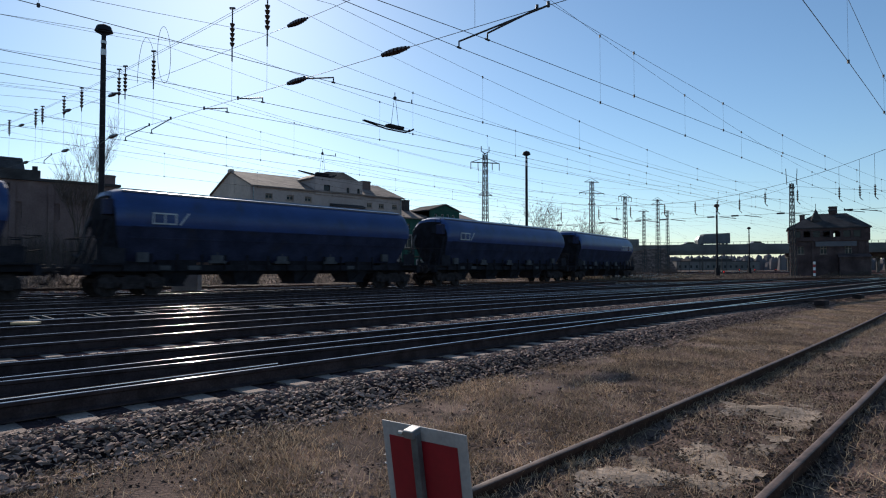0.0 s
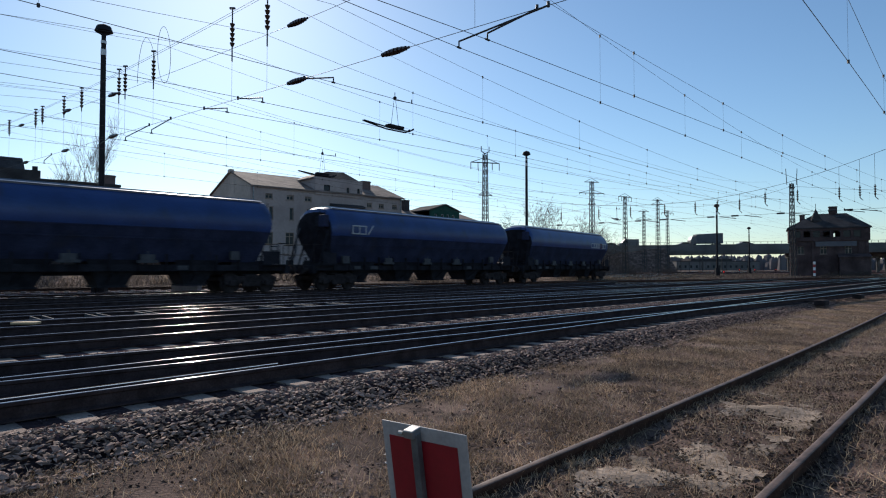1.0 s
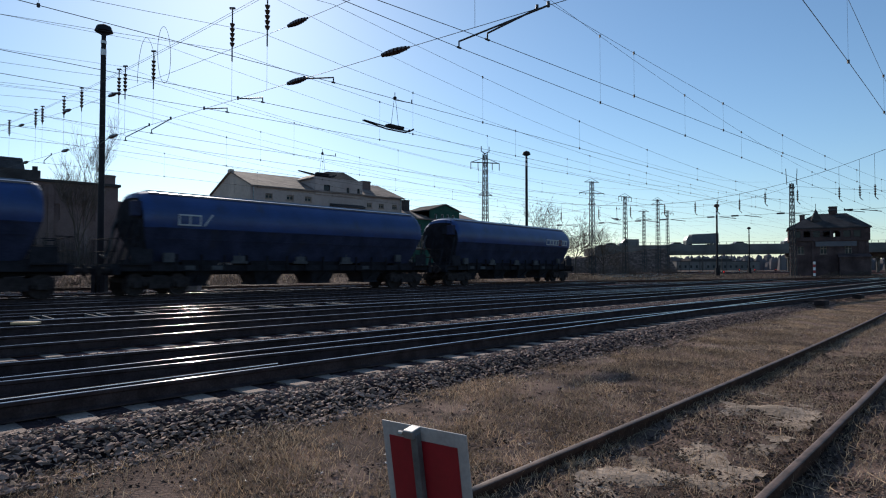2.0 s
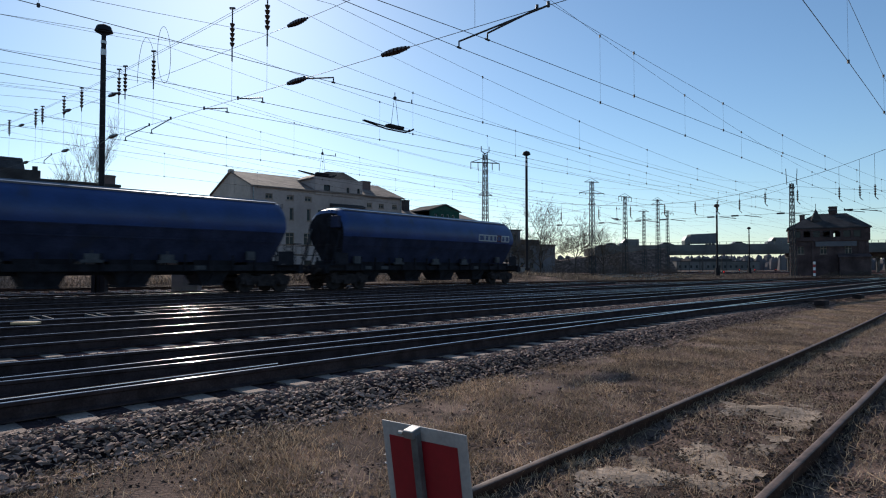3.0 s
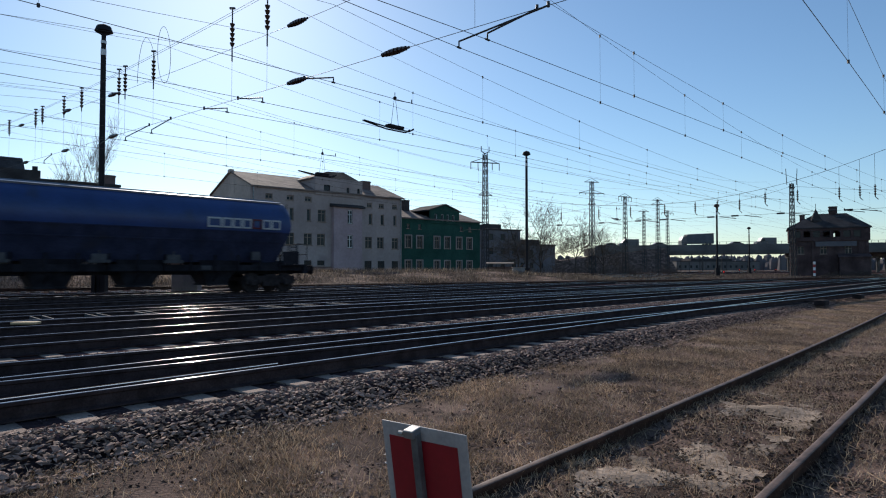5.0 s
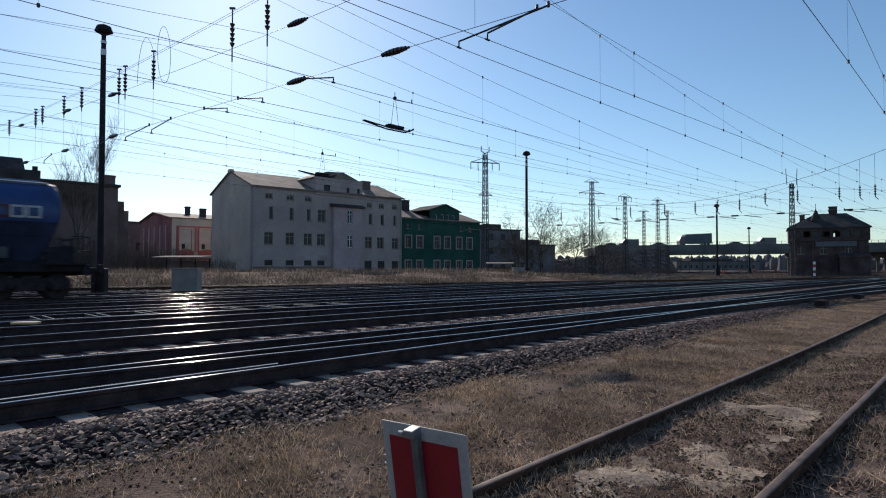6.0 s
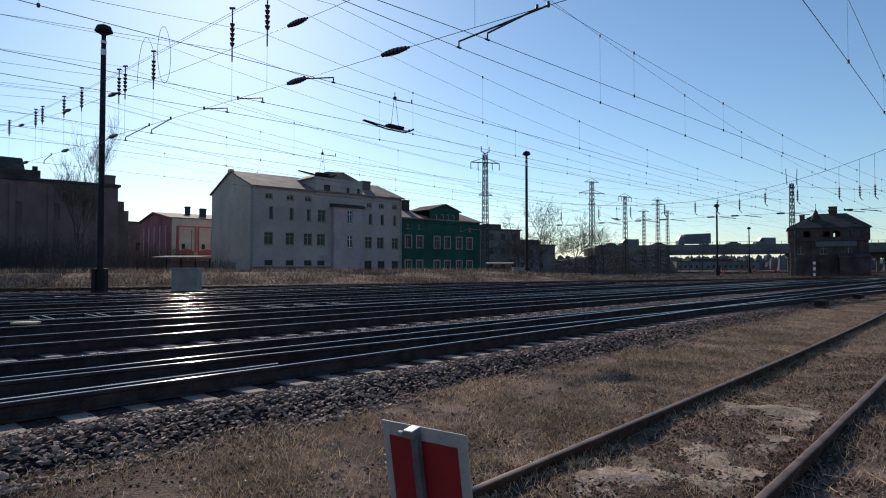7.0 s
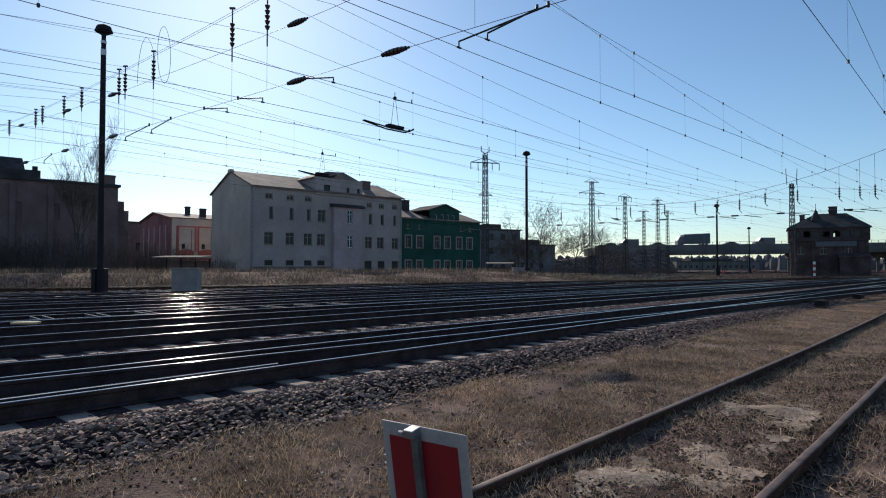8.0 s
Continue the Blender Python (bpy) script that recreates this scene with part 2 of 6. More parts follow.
def track_bed(name, line, lo, hi, s0, s1, z, label, material, step=4.0, skirt=0.45, drop=0.22):
    bm = bmesh.new()
    rows = []
    n = int((s1 - s0) / step)
    for i in range(n + 1):
        s = s0 + (s1 - s0) * i / n
        rows.append([bm.verts.new(line.at(s, o, zz)) for o, zz in ((lo - skirt, z - drop), (lo, z), (hi, z), (hi + skirt, z - drop))])
    for a, b in zip(rows, rows[1:]):
        for k in range(3):
            bm.faces.new((a[k], b[k], b[k + 1], a[k + 1]))
    bmesh.ops.recalc_face_normals(bm, faces=bm.faces[:])
    ob = part(name, bm, material)
    return tagged(ob, label, "track bed", kind="structure")


# one oily bed under the whole fan of running tracks
track_bed("ballast_bed", MAIN, -1.5, 32.0, -60, 420, 0.012, "oil-blackened ballast bed under the fan of running tracks", M["ballast_bed"])
track_bed("ballast_bed", MAIN, 30.0, 62.0, 62, 420, 0.006, "dark ballast bed of the sorting tracks before the bridge", M["ballast_bed"])

RAIL = [(-0.075, 0), (0.075, 0), (0.075, 0.012), (0.016, 0.03), (0.011, 0.045), (0.011, 0.12), (0.034, 0.135), (0.036, 0.160), (0.031, 0.168), (0.015, 0.172), (-0.015, 0.172), (-0.031, 0.168), (-0.036, 0.160), (-0.034, 0.135), (-0.011, 0.12), (-0.011, 0.045), (-0.016, 0.03), (-0.075, 0.012)]


def rail(parent, line, off, s0, s1, z, top, name="rail", step=3.0):
    bm = bmesh.new()
    n = max(1, int((s1 - s0) / (step if line.bend else 12)))
    rings = []
    for i in range(n + 1):
        s = s0 + (s1 - s0) * i / n
        rings.append([bm.verts.new(line.at(s, off + y, z + zz - 0.172)) for y, zz in RAIL])
    k = len(RAIL)
    for a, b in zip(rings, rings[1:]):
        for j in range(k):
            f = bm.faces.new((a[j], a[(j + 1) % k], b[(j + 1) % k], b[j]))
            f.material_index = 1 if j in (8, 9, 10) else 0
            f.smooth = 7 <= j <= 11
    for r in (rings[0], rings[-1]):
        bm.faces.new(r)
    bmesh.ops.recalc_face_normals(bm, faces=bm.faces[:])
    return part(name, bm, [M["rust"] if top == M["rust_top"] else M["rail_dark"], top], parent)


SLEEPER = bmesh.new()
box(SLEEPER, -0.125, -1.22, -0.2, 0.125, -1.0, 0.0, bevel=0.015)
box(SLEEPER, -0.125, 1.0, -0.2, 0.125, 1.22, 0.0, bevel=0.015)
ends = len(SLEEPER.faces)
box(SLEEPER, -0.122, -1.0, -0.2, 0.122, 1.0, -0.003)
SLEEPER.faces.ensure_lookup_table()
for f_s in SLEEPER.faces[ends:]:
    f_s.material_index = 1          # blackened by oil between the rails; beside them the rail's shadow is painted in
SLEEPER_LIGHT = mesh_of("sleeper", SLEEPER, [M["concrete"], M["sleeper_dark"]])
SLEEPER = bmesh.new()
box(SLEEPER, -0.125, -1.22, -0.2, 0.125, 1.22, 0.0, bevel=0.02)
SLEEPER_DARK = mesh_of("sleeper", SLEEPER, M["sleeper_dark"])


def track(label, line, s0, s1, z=RAIL_Z, top="steel_top", sleepers=None, light=False, spacing=0.6, gauge=1.5, rails=(1, -1), sink=0.0):
    e = empty("railway_track", label, "railway track", kind="structure")
    for sgn in rails:
        rail(e, line, sgn * gauge / 2, s0, s1, z, M[top])
    if sleepers:
        a = sleepers[0]
        i = 0
        while a < sleepers[1]:
            ob = new("sleeper", SLEEPER_LIGHT if light else SLEEPER_DARK)
            rr = random.Random(i * 7 + int(line.d * 100))
            ob.matrix_basis = Matrix.Translation(line.at(a, 0, z - 0.172 - sink + rr.uniform(-0.012, 0.006))) @ Matrix.Rotation(line.angle(a) + rr.uniform(-0.02, 0.02), 4, "Z")
            ob.parent = e
            a += spacing
            i += 1
    return e


t_main = track("polished running track with concrete sleepers in black ballast", MAIN, -40, 330, sleepers=(-3.71, 60), light=True, spacing=0.567)
rail(t_main, MAIN, -0.55, -40, 4.3, RAIL_Z, M["steel_top"], name="check_rail")
track("turnout track merging into the nearest running track", BRANCH, -40, 75, rails=(1, -1))
t_second = track("polished second running track in dark ballast", SECOND, -40, 330, sleepers=(-2.0, 34), light=True, spacing=0.6)
track("third running track of the yard throat", THIRD, -40, 330, sleepers=(4, 16))
t_link = track("link track with pale double bearers between its rails", LINK, -40, 120)
for i in range(26):
    s_b = -3.0 + (i // 2) * 1.2 + (i % 2) * 0.26
    bm = bmesh.new()
    box(bm, -0.018, -0.7, -0.1, 0.018, 0.7, 0.075, bevel=0.006)
    ob_b = part("bearer", bm, M["plate_grey"], t_link)
    ob_b.matrix_basis = Matrix.Translation(LINK.at(s_b, 0, 0.115)) @ Matrix.Rotation(LINK.angle(s_b), 4, "Z")
track("fourth running track of the yard throat", FOURTH, -40, 330)
track("curved fifth track beside the freight train", FIFTH, -40, 160)
t_train = track("curved track on which the freight train runs", TRAIN, -50, 160, sleepers=(-20, 40), spacing=0.6)
track("curved track behind the freight train with pale sleepers", SIXTH, -50, 160, sleepers=(-24, 60), light=True, spacing=0.65, sink=-0.09)
track("little-used rusty track along the grass bank", FAR, -60, 120, top="rust_top", z=0.26, sleepers=(-36, 62), light=True, spacing=0.65, sink=-0.02)
track("distant sorting track before the bridge", Line(39.0, 36.5), 62, 330)
track("distant sorting track under the bridge", Line(37.0, 41.0), 62, 330)
track("distant sorting track under the bridge", Line(35.0, 45.0), 62, 330)
t_siding = track("rusty overgrown siding with sunken sleepers in sandy earth", SIDING, -30, 200, z=-0.13, top="rust_top", sleepers=(-2, 40), light=False, spacing=0.65, sink=0.03)


# ---- stones and grass ----
def scatter(name, label, category, count, place, size, material, seed):
    """Small uneven stones, joined into one stuff object."""
    r = np.random.RandomState(seed)
    base = np.array([(1, 0, 0), (-1, 0, 0), (0, 1, 0), (0, -1, 0), (0, 0, 1), (0, 0, -1)], float)
    tri = np.array([(0, 2, 4), (2, 1, 4), (1, 3, 4), (3, 0, 4), (2, 0, 5), (1, 2, 5), (3, 1, 5), (0, 3, 5)])
    vs, fs = [], []
    for i in range(count):
        x, y, z = place(r)
        k = r.uniform(*size)
        v = base * (1 + r.uniform(-0.35, 0.35, (6, 1))) * np.array([k, k * r.uniform(0.35, 0.75), k * r.uniform(0.16, 0.45)])
        a, b = r.uniform(0, 6.28), r.uniform(-0.6, 0.6)
        ca, sa, cb, sb = math.cos(a), math.sin(a), math.cos(b), math.sin(b)
        v = v @ np.array([[ca, sa, 0], [-sa, ca, 0], [0, 0, 1]]) @ np.array([[cb, 0, sb], [0, 1, 0], [-sb, 0, cb]])
        vs.append(v + (x, y, z))
        fs.append(tri + 6 * i)
    me = bpy.data.meshes.new(name)
    me.from_pydata(np.concatenate(vs).tolist(), [], np.concatenate(fs).tolist())
    me.materials.append(material)
    return tagged(new(name, me), label, category, kind="stuff")


def along(line, s0, s1, o0, o1, zf, near=1.0):
    def f(r):
        s = s0 + (s1 - s0) * r.uniform() ** near
        o = o0 + (o1 - o0) * r.uniform()
        p = line.at(s, o)
        return p.x, p.y, zf(s, o, p)
    return f


def shoulder(s, o, p):
    # bed edge at -1.42, falling to the grass
    k = min(1, max(0, (-1.5 - o) / 0.5))
    return 0.012 - 0.17 * k


def clumpy(place, k):
    """Keeps more of the places where a slow noise is high."""
    def f(r):
        for _ in range(6):
            p = place(r)
            if noise.noise(Vector((p[0] * k, p[1] * k, 7.0))) * 1.4 + 0.5 > r.uniform():
                return p
        return p
    return f


def blades(name, label, count, place, length, width, material, seed, lean=0.5, category="grass"):
    r = np.random.RandomState(seed)
    vs, fs = [], []
    k = 0
    for i in range(count):
        x, y, z = place(r)
        h = r.uniform(*length)
        a = r.uniform(0, 6.28)
        l = r.uniform(lean * 0.45, lean) * h
        b = r.uniform(0, 6.28)
        w = width * r.uniform(0.6, 1.4)
        dx, dy = math.cos(a) * w, math.sin(a) * w
        lx, ly = math.cos(b) * l, math.sin(b) * l
        hh = math.sqrt(max(h * h - l * l, 0.01 * h * h))
        vs += [(x - dx, y - dy, z), (x + dx, y + dy, z), (x + lx * 0.4 + dx * 0.7, y + ly * 0.4 + dy * 0.7, z + hh * 0.6), (x + lx * 0.4 - dx * 0.7, y + ly * 0.4 - dy * 0.7, z + hh * 0.6), (x + lx, y + ly, z + hh)]
        fs += [(k, k + 1, k + 2, k + 3), (k + 3, k + 2, k + 4)]
        k += 5
    me = bpy.data.meshes.new(name)
    me.from_pydata(vs, [], fs)
    me.materials.append(material)
    return tagged(new(name, me), label, category, kind="stuff")


scatter("ballast_stones", "angular grey ballast stones on the shoulder of the track bed", "ballast", 30000, along(MAIN, -3, 48, -2.2, -1.14, shoulder, 1.9), (0.014, 0.058), M["ballast"], 11)
scatter("ballast_stones", "grey ballast stones between two running tracks", "ballast", 7000, along(SECOND, 3, 60, -2.0, -1.25, lambda s, o, p: 0.012, 1.3), (0.03, 0.06), M["ballast"], 12)
scatter("ballast_stones", "oily dark ballast stones in the nearest track", "ballast", 6000, along(MAIN, -3, 26, -1.2, 0.7, lambda s, o, p: 0.008, 1.5), (0.02, 0.05), M["ballast_dark"], 13)
scatter("gravel", "loose grey gravel along the siding", "gravel", 12000, along(SIDING, 0.6, 26, 0.85, 1.9, lambda s, o, p: height(p.x, p.y), 1.6), (0.012, 0.03), M["ballast"], 14)
scatter("gravel", "loose stones between the siding rails", "gravel", 16000, clumpy(along(SIDING, 0.6, 22, -2.4, 0.65, lambda s, o, p: height(p.x, p.y) + 0.006, 1.6), 1.1), (0.007, 0.024), M["ballast"], 15)
blades("grass", "dry matted winter grass between siding and ballast", 185000, clumpy(along(MAIN, -5, 40, -4.6, -1.9, lambda s, o, p: height(p.x, p.y) - 0.008, 2.1), 1.1), (0.03, 0.085), 0.0028, M["grass"], 21, lean=0.995)
blades("grass", "dry grass along the overgrown siding", 26000, clumpy(along(SIDING, 0.3, 30, -3.2, 2.2, lambda s, o, p: height(p.x, p.y) - 0.008, 1.9), 1.6), (0.03, 0.15), 0.0026, M["grass"], 22, lean=0.995)
blades("straw", "bleached straw lying in the grass and siding", 42000, clumpy(along(MAIN, -4, 26, -7.5, -1.9, lambda s, o, p: height(p.x, p.y) + 0.004, 1.8), 0.9), (0.04, 0.13), 0.0024, M["straw"], 24, lean=0.998)
blades("straw", "short pale straw trodden flat between the siding rails", 16000, clumpy(along(SIDING, 0.5, 20, -2.6, 1.2, lambda s, o, p: height(p.x, p.y) + 0.012, 1.8), 1.3), (0.02, 0.08), 0.0022, M["straw"], 28, lean=0.999)
blades("weeds", "dark brown scrub grass on the bank before the bridge", 16000, clumpy(along(FAR, 45, 130, 2.6, 40, lambda s, o, p: height(p.x, p.y) - 0.02), 0.12), (0.2, 0.7), 0.035, M["weed"], 25, lean=0.8, category="weeds")
blades("weeds", "bleached seed stalks standing in the weeds of the bank", 3500, clumpy(along(FAR, -45, 60, 2.0, 12, lambda s, o, p: height(p.x, p.y) - 0.02), 0.5), (0.25, 0.6), 0.014, M["straw"], 26, lean=0.8, category="weeds")
blades("weeds", "short matted grass at the foot of the bank", 24000, along(FAR, -45, 75, 0.9, 6, lambda s, o, p: height(p.x, p.y) - 0.02), (0.08, 0.3), 0.02, M["weed"], 27, lean=0.95, category="weeds")
blades("weeds", "tall pale weeds on the bank before the houses", 56000, clumpy(along(FAR, -45, 60, 1.4, 14, lambda s, o, p: height(p.x, p.y) - 0.02), 0.35), (0.14, 0.6), 0.014, M["weed"], 23, lean=0.95, category="weeds")


# ---- freight train ----
def lattice_rail(bm, a, b, h, r=0.02, posts=2):
    a, b = Vector(a), Vector(b)
    for i in range(posts + 1):
        p = a.lerp(b, i / posts)
        bar(bm, p, p + Vector((0, 0, h)), r)
    bar(bm, a + Vector((0, 0, h)), b + Vector((0, 0, h)), r)
    bar(bm, a + Vector((0, 0, h / 2)), b + Vector((0, 0, h / 2)), r)


SIDE = [(0.0, 4.42), (0.45, 4.40), (0.80, 4.33), (0.95, 4.25), (1.22, 4.02), (1.40, 3.72), (1.48, 3.40), (1.48, 3.12), (1.42, 2.84), (1.26, 2.40), (1.06, 1.90), (0.88, 1.42)]
TAIL, NOSE = -8.12, 8.08      # ends of the hopper body


def body_mesh():
    prof = [(y, z) for y, z in SIDE] + [(-y, z) for y, z in SIDE[:0:-1]]
    # rings along the wagon: the ends round over at the top and slope in below
    bm = bmesh.new()
    rings = []
    for k, (x, sh, dz) in enumerate(((TAIL, 0.90, -0.14), (TAIL + 0.10, 0.965, -0.05), (TAIL + 0.40, 1.0, 0), (-6, 1, 0), (-3, 1, 0), (0, 1, 0), (3, 1, 0), (6, 1, 0), (NOSE - 0.30, 1.0, 0), (NOSE - 0.08, 0.985, -0.02), (NOSE, 0.94, -0.08))):
        ring = []
        for y, z in prof:
            zz = 2.9 + (z - 2.9) * sh + (dz if z > 3 else 0)
            low = max(0.0, (3.0 - zz) / 1.6)
            xx = x - math.copysign(0.5 * low ** 1.2, x) if abs(x) > 6.5 else x
            ring.append(bm.verts.new((xx, y * (0.9 + 0.1 * sh) if sh < 1 else y, zz)))
        rings.append(ring)
    n = len(prof)
    for a, b in zip(rings, rings[1:]):
        for j in range(n):
            f = bm.faces.new((a[j], a[(j + 1) % n], b[(j + 1) % n], b[j]))
            # strips below the bulge take the darker blue with shade in it
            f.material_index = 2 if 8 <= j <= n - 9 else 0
    # end faces get the dark frame colour, which stands in for their shade
    for f in (bm.faces.new(rings[0][::-1]), bm.faces.new(rings[-1])):
        f.material_index = 1
    bmesh.ops.recalc_face_normals(bm, faces=bm.faces[:])
    return bm


def build_wheelset():
    bm = bmesh.new()
    bar(bm, (0, -1.1, 0), (0, 1.1, 0), 0.08, 10)
    for s in (-1, 1):
        bar(bm, (0, s * 0.69, 0), (0, s * 0.82, 0), 0.46, 28)
        bar(bm, (0, s * 0.665, 0), (0, s * 0.69, 0), 0.49, 28)
        bar(bm, (0, s * 0.82, 0), (0, s * 0.84, 0), 0.16, 14)
        for a in range(4):
            c = Vector((0.26 * math.cos(a * math.pi / 2), s * 0.825, 0.26 * math.sin(a * math.pi / 2)))
            bar(bm, c, c + Vector((0, s * 0.012, 0)), 0.05, 8)
    return bm


WHEELSETS = []


def build_bogie(wagon, x):
    bm = bmesh.new()
    for s in (-1, 1):
        y = s * 1.0
        extrude_profile(bm, [(y - 0.06, 0.52), (y + 0.06, 0.52), (y + 0.06, 0.78), (y - 0.06, 0.78)], -1.25, 1.25)
        extrude_profile(bm, [(y - 0.09, 0.30), (y + 0.09, 0.30), (y + 0.09, 0.60), (y - 0.09, 0.60)], -0.45, 0.45)
        for w in (-0.9, 0.9):
            box(bm, w - 0.19, y - 0.14, 0.33, w + 0.19, y + 0.16, 0.60, bevel=0.03)
            for q in (-0.3, 0.3):
                bar(bm, (w + q, y, 0.40), (w + q, y, 0.68), 0.09, 10)
    box(bm, -0.28, -1.1, 0.5, 0.28, 1.1, 0.85, bevel=0.03)
    for w in (-1.25, 1.25):
        box(bm, w - 0.06, -1.05, 0.55, w + 0.06, 1.05, 0.72)
    bogie = part("bogie", bm, M["iron"], wagon, "dark brake-dusted two-axle bogie")
    bogie.location = (x, 0, 0)
    for w in (-0.9, 0.9):
        ws = part("wheelset", build_wheelset(), M["iron"], bogie)
        ws.location = (w, 0, 0.46)
        smooth(ws)
        WHEELSETS.append((ws, w))
    return bogie


def build_wagon(label, text):
    w = empty("freight_wagon", label, "hopper wagon", group="wagons of the freight train")
    b = smooth(part("body", body_mesh(), [M["blue"], M["blue_dark"], M["blue_shaded"]], w, "deep blue curved hopper body"), 35)
    # roof walkway and edge rails
    bm = bmesh.new()
    for s in (-1, 1):
        extrude_profile(bm, [(s * 0.86, 4.31), (s * 0.95, 4.26), (s * 0.97, 4.33), (s * 0.88, 4.37)], TAIL + 0.4, NOSE - 0.3)
    part("roof_edge", bm, M["wagon_grey"], w, "grey roof edge rail")
    bm = bmesh.new()
    extrude_profile(bm, [(-0.72, 4.36), (0.72, 4.36), (0.66, 4.45), (0.3, 4.49), (-0.3, 4.49), (-0.66, 4.45)], TAIL + 0.6, NOSE - 0.5)
    part("roof_hatch", bm, M["wagon_grey"], w, "long pale metal roof hatch")
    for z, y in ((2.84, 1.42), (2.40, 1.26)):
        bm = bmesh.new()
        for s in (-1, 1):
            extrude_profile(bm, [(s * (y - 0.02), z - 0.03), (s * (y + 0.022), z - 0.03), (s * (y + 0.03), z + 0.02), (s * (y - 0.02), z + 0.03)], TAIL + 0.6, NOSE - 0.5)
        part("side_seam", bm, M["blue_shaded"], w)
    # underframe
    bm = bmesh.new()
    for s in (-1, 1):
        box(bm, -9.15, s * 1.05 - 0.06, 1.02, 9.15, s * 1.05 + 0.06, 1.30)
        for i in range(-7, 8):
            box(bm, i * 1.1 - 0.03, s * 1.12, 1.04, i * 1.1 + 0.03, s * 1.22, 1.75)
    for e in (-1, 1):
        box(bm, e * 9.05 - 0.12, -1.3, 0.88, e * 9.05 + 0.12, 1.3, 1.28, bevel=0.02)
        box(bm, e * 8.4 - 0.7, -1.35, 1.28, e * 8.4 + 0.7, 1.35, 1.33)
        extrude_profile(bm, [(-0.9, 1.0), (0.9, 1.0), (0.85, 1.5), (-0.85, 1.5)], e * 7.27 - 0.9, e * 7.27 + 0.9)
    box(bm, -9.0, -0.25, 0.85, 9.0, 0.25, 1.25)
    part("underframe", bm, M["blue_dark"], w, "grimy blue steel underframe")
    # discharge chutes
    for x, k in ((-5.4, 0.9), (-1.9, 1.3), (1.35, 1.25), (4.75, 1.1)):
        bm = bmesh.new()
        lo = [bm.verts.new((x + a * 0.42 * k, c * 0.62, 0.42)) for a, c in ((-1, -1), (1, -1), (1, 1), (-1, 1))]
        hi = [bm.verts.new((x + a * (0.42 * k + 0.55), c * 0.95, 1.5)) for a, c in ((-1, -1), (1, -1), (1, 1), (-1, 1))]
        bm.faces.new(lo[::-1])
        bm.faces.new(hi)
        for i in range(4):
            bm.faces.new((lo[i], lo[(i + 1) % 4], hi[(i + 1) % 4], hi[i]))
        box(bm, x - 0.46 * k, -0.72, 0.36, x + 0.46 * k, 0.72, 0.44)
        bar(bm, (x - 0.2, -0.66, 0.55), (x - 0.2, -1.2, 0.95), 0.03)
        part("discharge_chute", bm, M["blue_dark"], w)
    for e in (-1, 1):
        build_bogie(w, e * 7.27)
        for s in (-1, 1):
            bm = bmesh.new()
            bar(bm, (e * 9.15, s * 0.875, 1.06), (e * 9.55, s * 0.875, 1.06), 0.11, 12)
            bar(bm, (e * 9.55, s * 0.875, 1.06), (e * 9.63, s * 0.875, 1.06), 0.24, 18)
            part("buffer", bm, M["iron"], w)
        bm = bmesh.new()
        bar(bm, (e * 9.1, 0, 1.03), (e * 9.8, 0, 0.98), 0.05, 8)
        box(bm, e * 9.5 - 0.12, -0.06, 0.88, e * 9.5 + 0.12, 0.06, 1.08)
        part("screw_coupling", bm, M["iron"], w)
        for s in (-1, 1):
            bm = bmesh.new()
            prev = Vector((e * 9.1, s * 0.45, 0.95))
            for i in range(1, 9):
                q = i / 8
                p = Vector((e * (9.1 + 0.68 * q), s * (0.45 - 0.2 * q), 0.95 - 0.45 * math.sin(math.pi * q)))
                bar(bm, prev, p, 0.025)
                prev = p
            part("brake_hose", bm, M["iron"], w)
        bm = bmesh.new()
        box(bm, (NOSE if e > 0 else TAIL) - 0.10, -0.75, 3.35, (NOSE if e > 0 else TAIL) + 0.10, -0.2, 3.85, bevel=0.03)
        part("end_hood", bm, M["blue_dark"], w)
        bm = bmesh.new()
        for i in range(5):
            box(bm, e * (8.52 - 0.01 * i), -1.34, 1.36 + i * 0.2, e * (8.22 - 0.01 * i), -1.28, 1.4 + i * 0.2)
        bar(bm, (e * 8.55, -1.32, 1.3), (e * 8.48, -1.3, 2.3), 0.02)
        bar(bm, (e * 8.2, -1.32, 1.3), (e * 8.14, -1.3, 2.3), 0.02)
        part("side_steps", bm, M["blue_dark"], w)
        # end ladder and platform rail
        bm = bmesh.new()
        for s in (-0.2, 0.2):
            bar(bm, ((NOSE if e > 0 else TAIL) - e * 0.25, -0.75 + s, 1.3), ((NOSE if e > 0 else TAIL) + e * 0.06, -0.75 + s, 4.30), 0.022)
        for i in range(11):
            z = 1.45 + i * 0.26
            x = (NOSE if e > 0 else TAIL) + e * (-0.25 + 0.31 * (z - 1.3) / 2.85)
            bar(bm, (x, -0.95, z), (x, -0.55, z), 0.016)
        part("ladder", bm, M["blue_dark"], w)
        bm = bmesh.new()
        lattice_rail(bm, (e * 9.1, -1.3, 1.3), (e * 9.1, 1.3, 1.3), 1.05, 0.018, 3)
        bar(bm, (e * 9.1, -1.3, 2.35), (e * 8.5, -1.33, 2.35), 0.018)
        bar(bm, (e * 9.1, 1.3, 2.35), (e * 8.5, 1.33, 2.35), 0.018)
        part("platform_rail", bm, M["iron"], w)
    # frame posts, hoods and a bent air pipe on the end that carries the ladder
    for y in (-1.25, -0.45, 0.45, 1.25):
        bm = bmesh.new()
        bar(bm, (TAIL - 0.62, y, 1.33), (TAIL - 0.04, y, 3.15), 0.05, 6)
        part("end_brace", bm, M["blue_dark"], w)
    bm = bmesh.new()
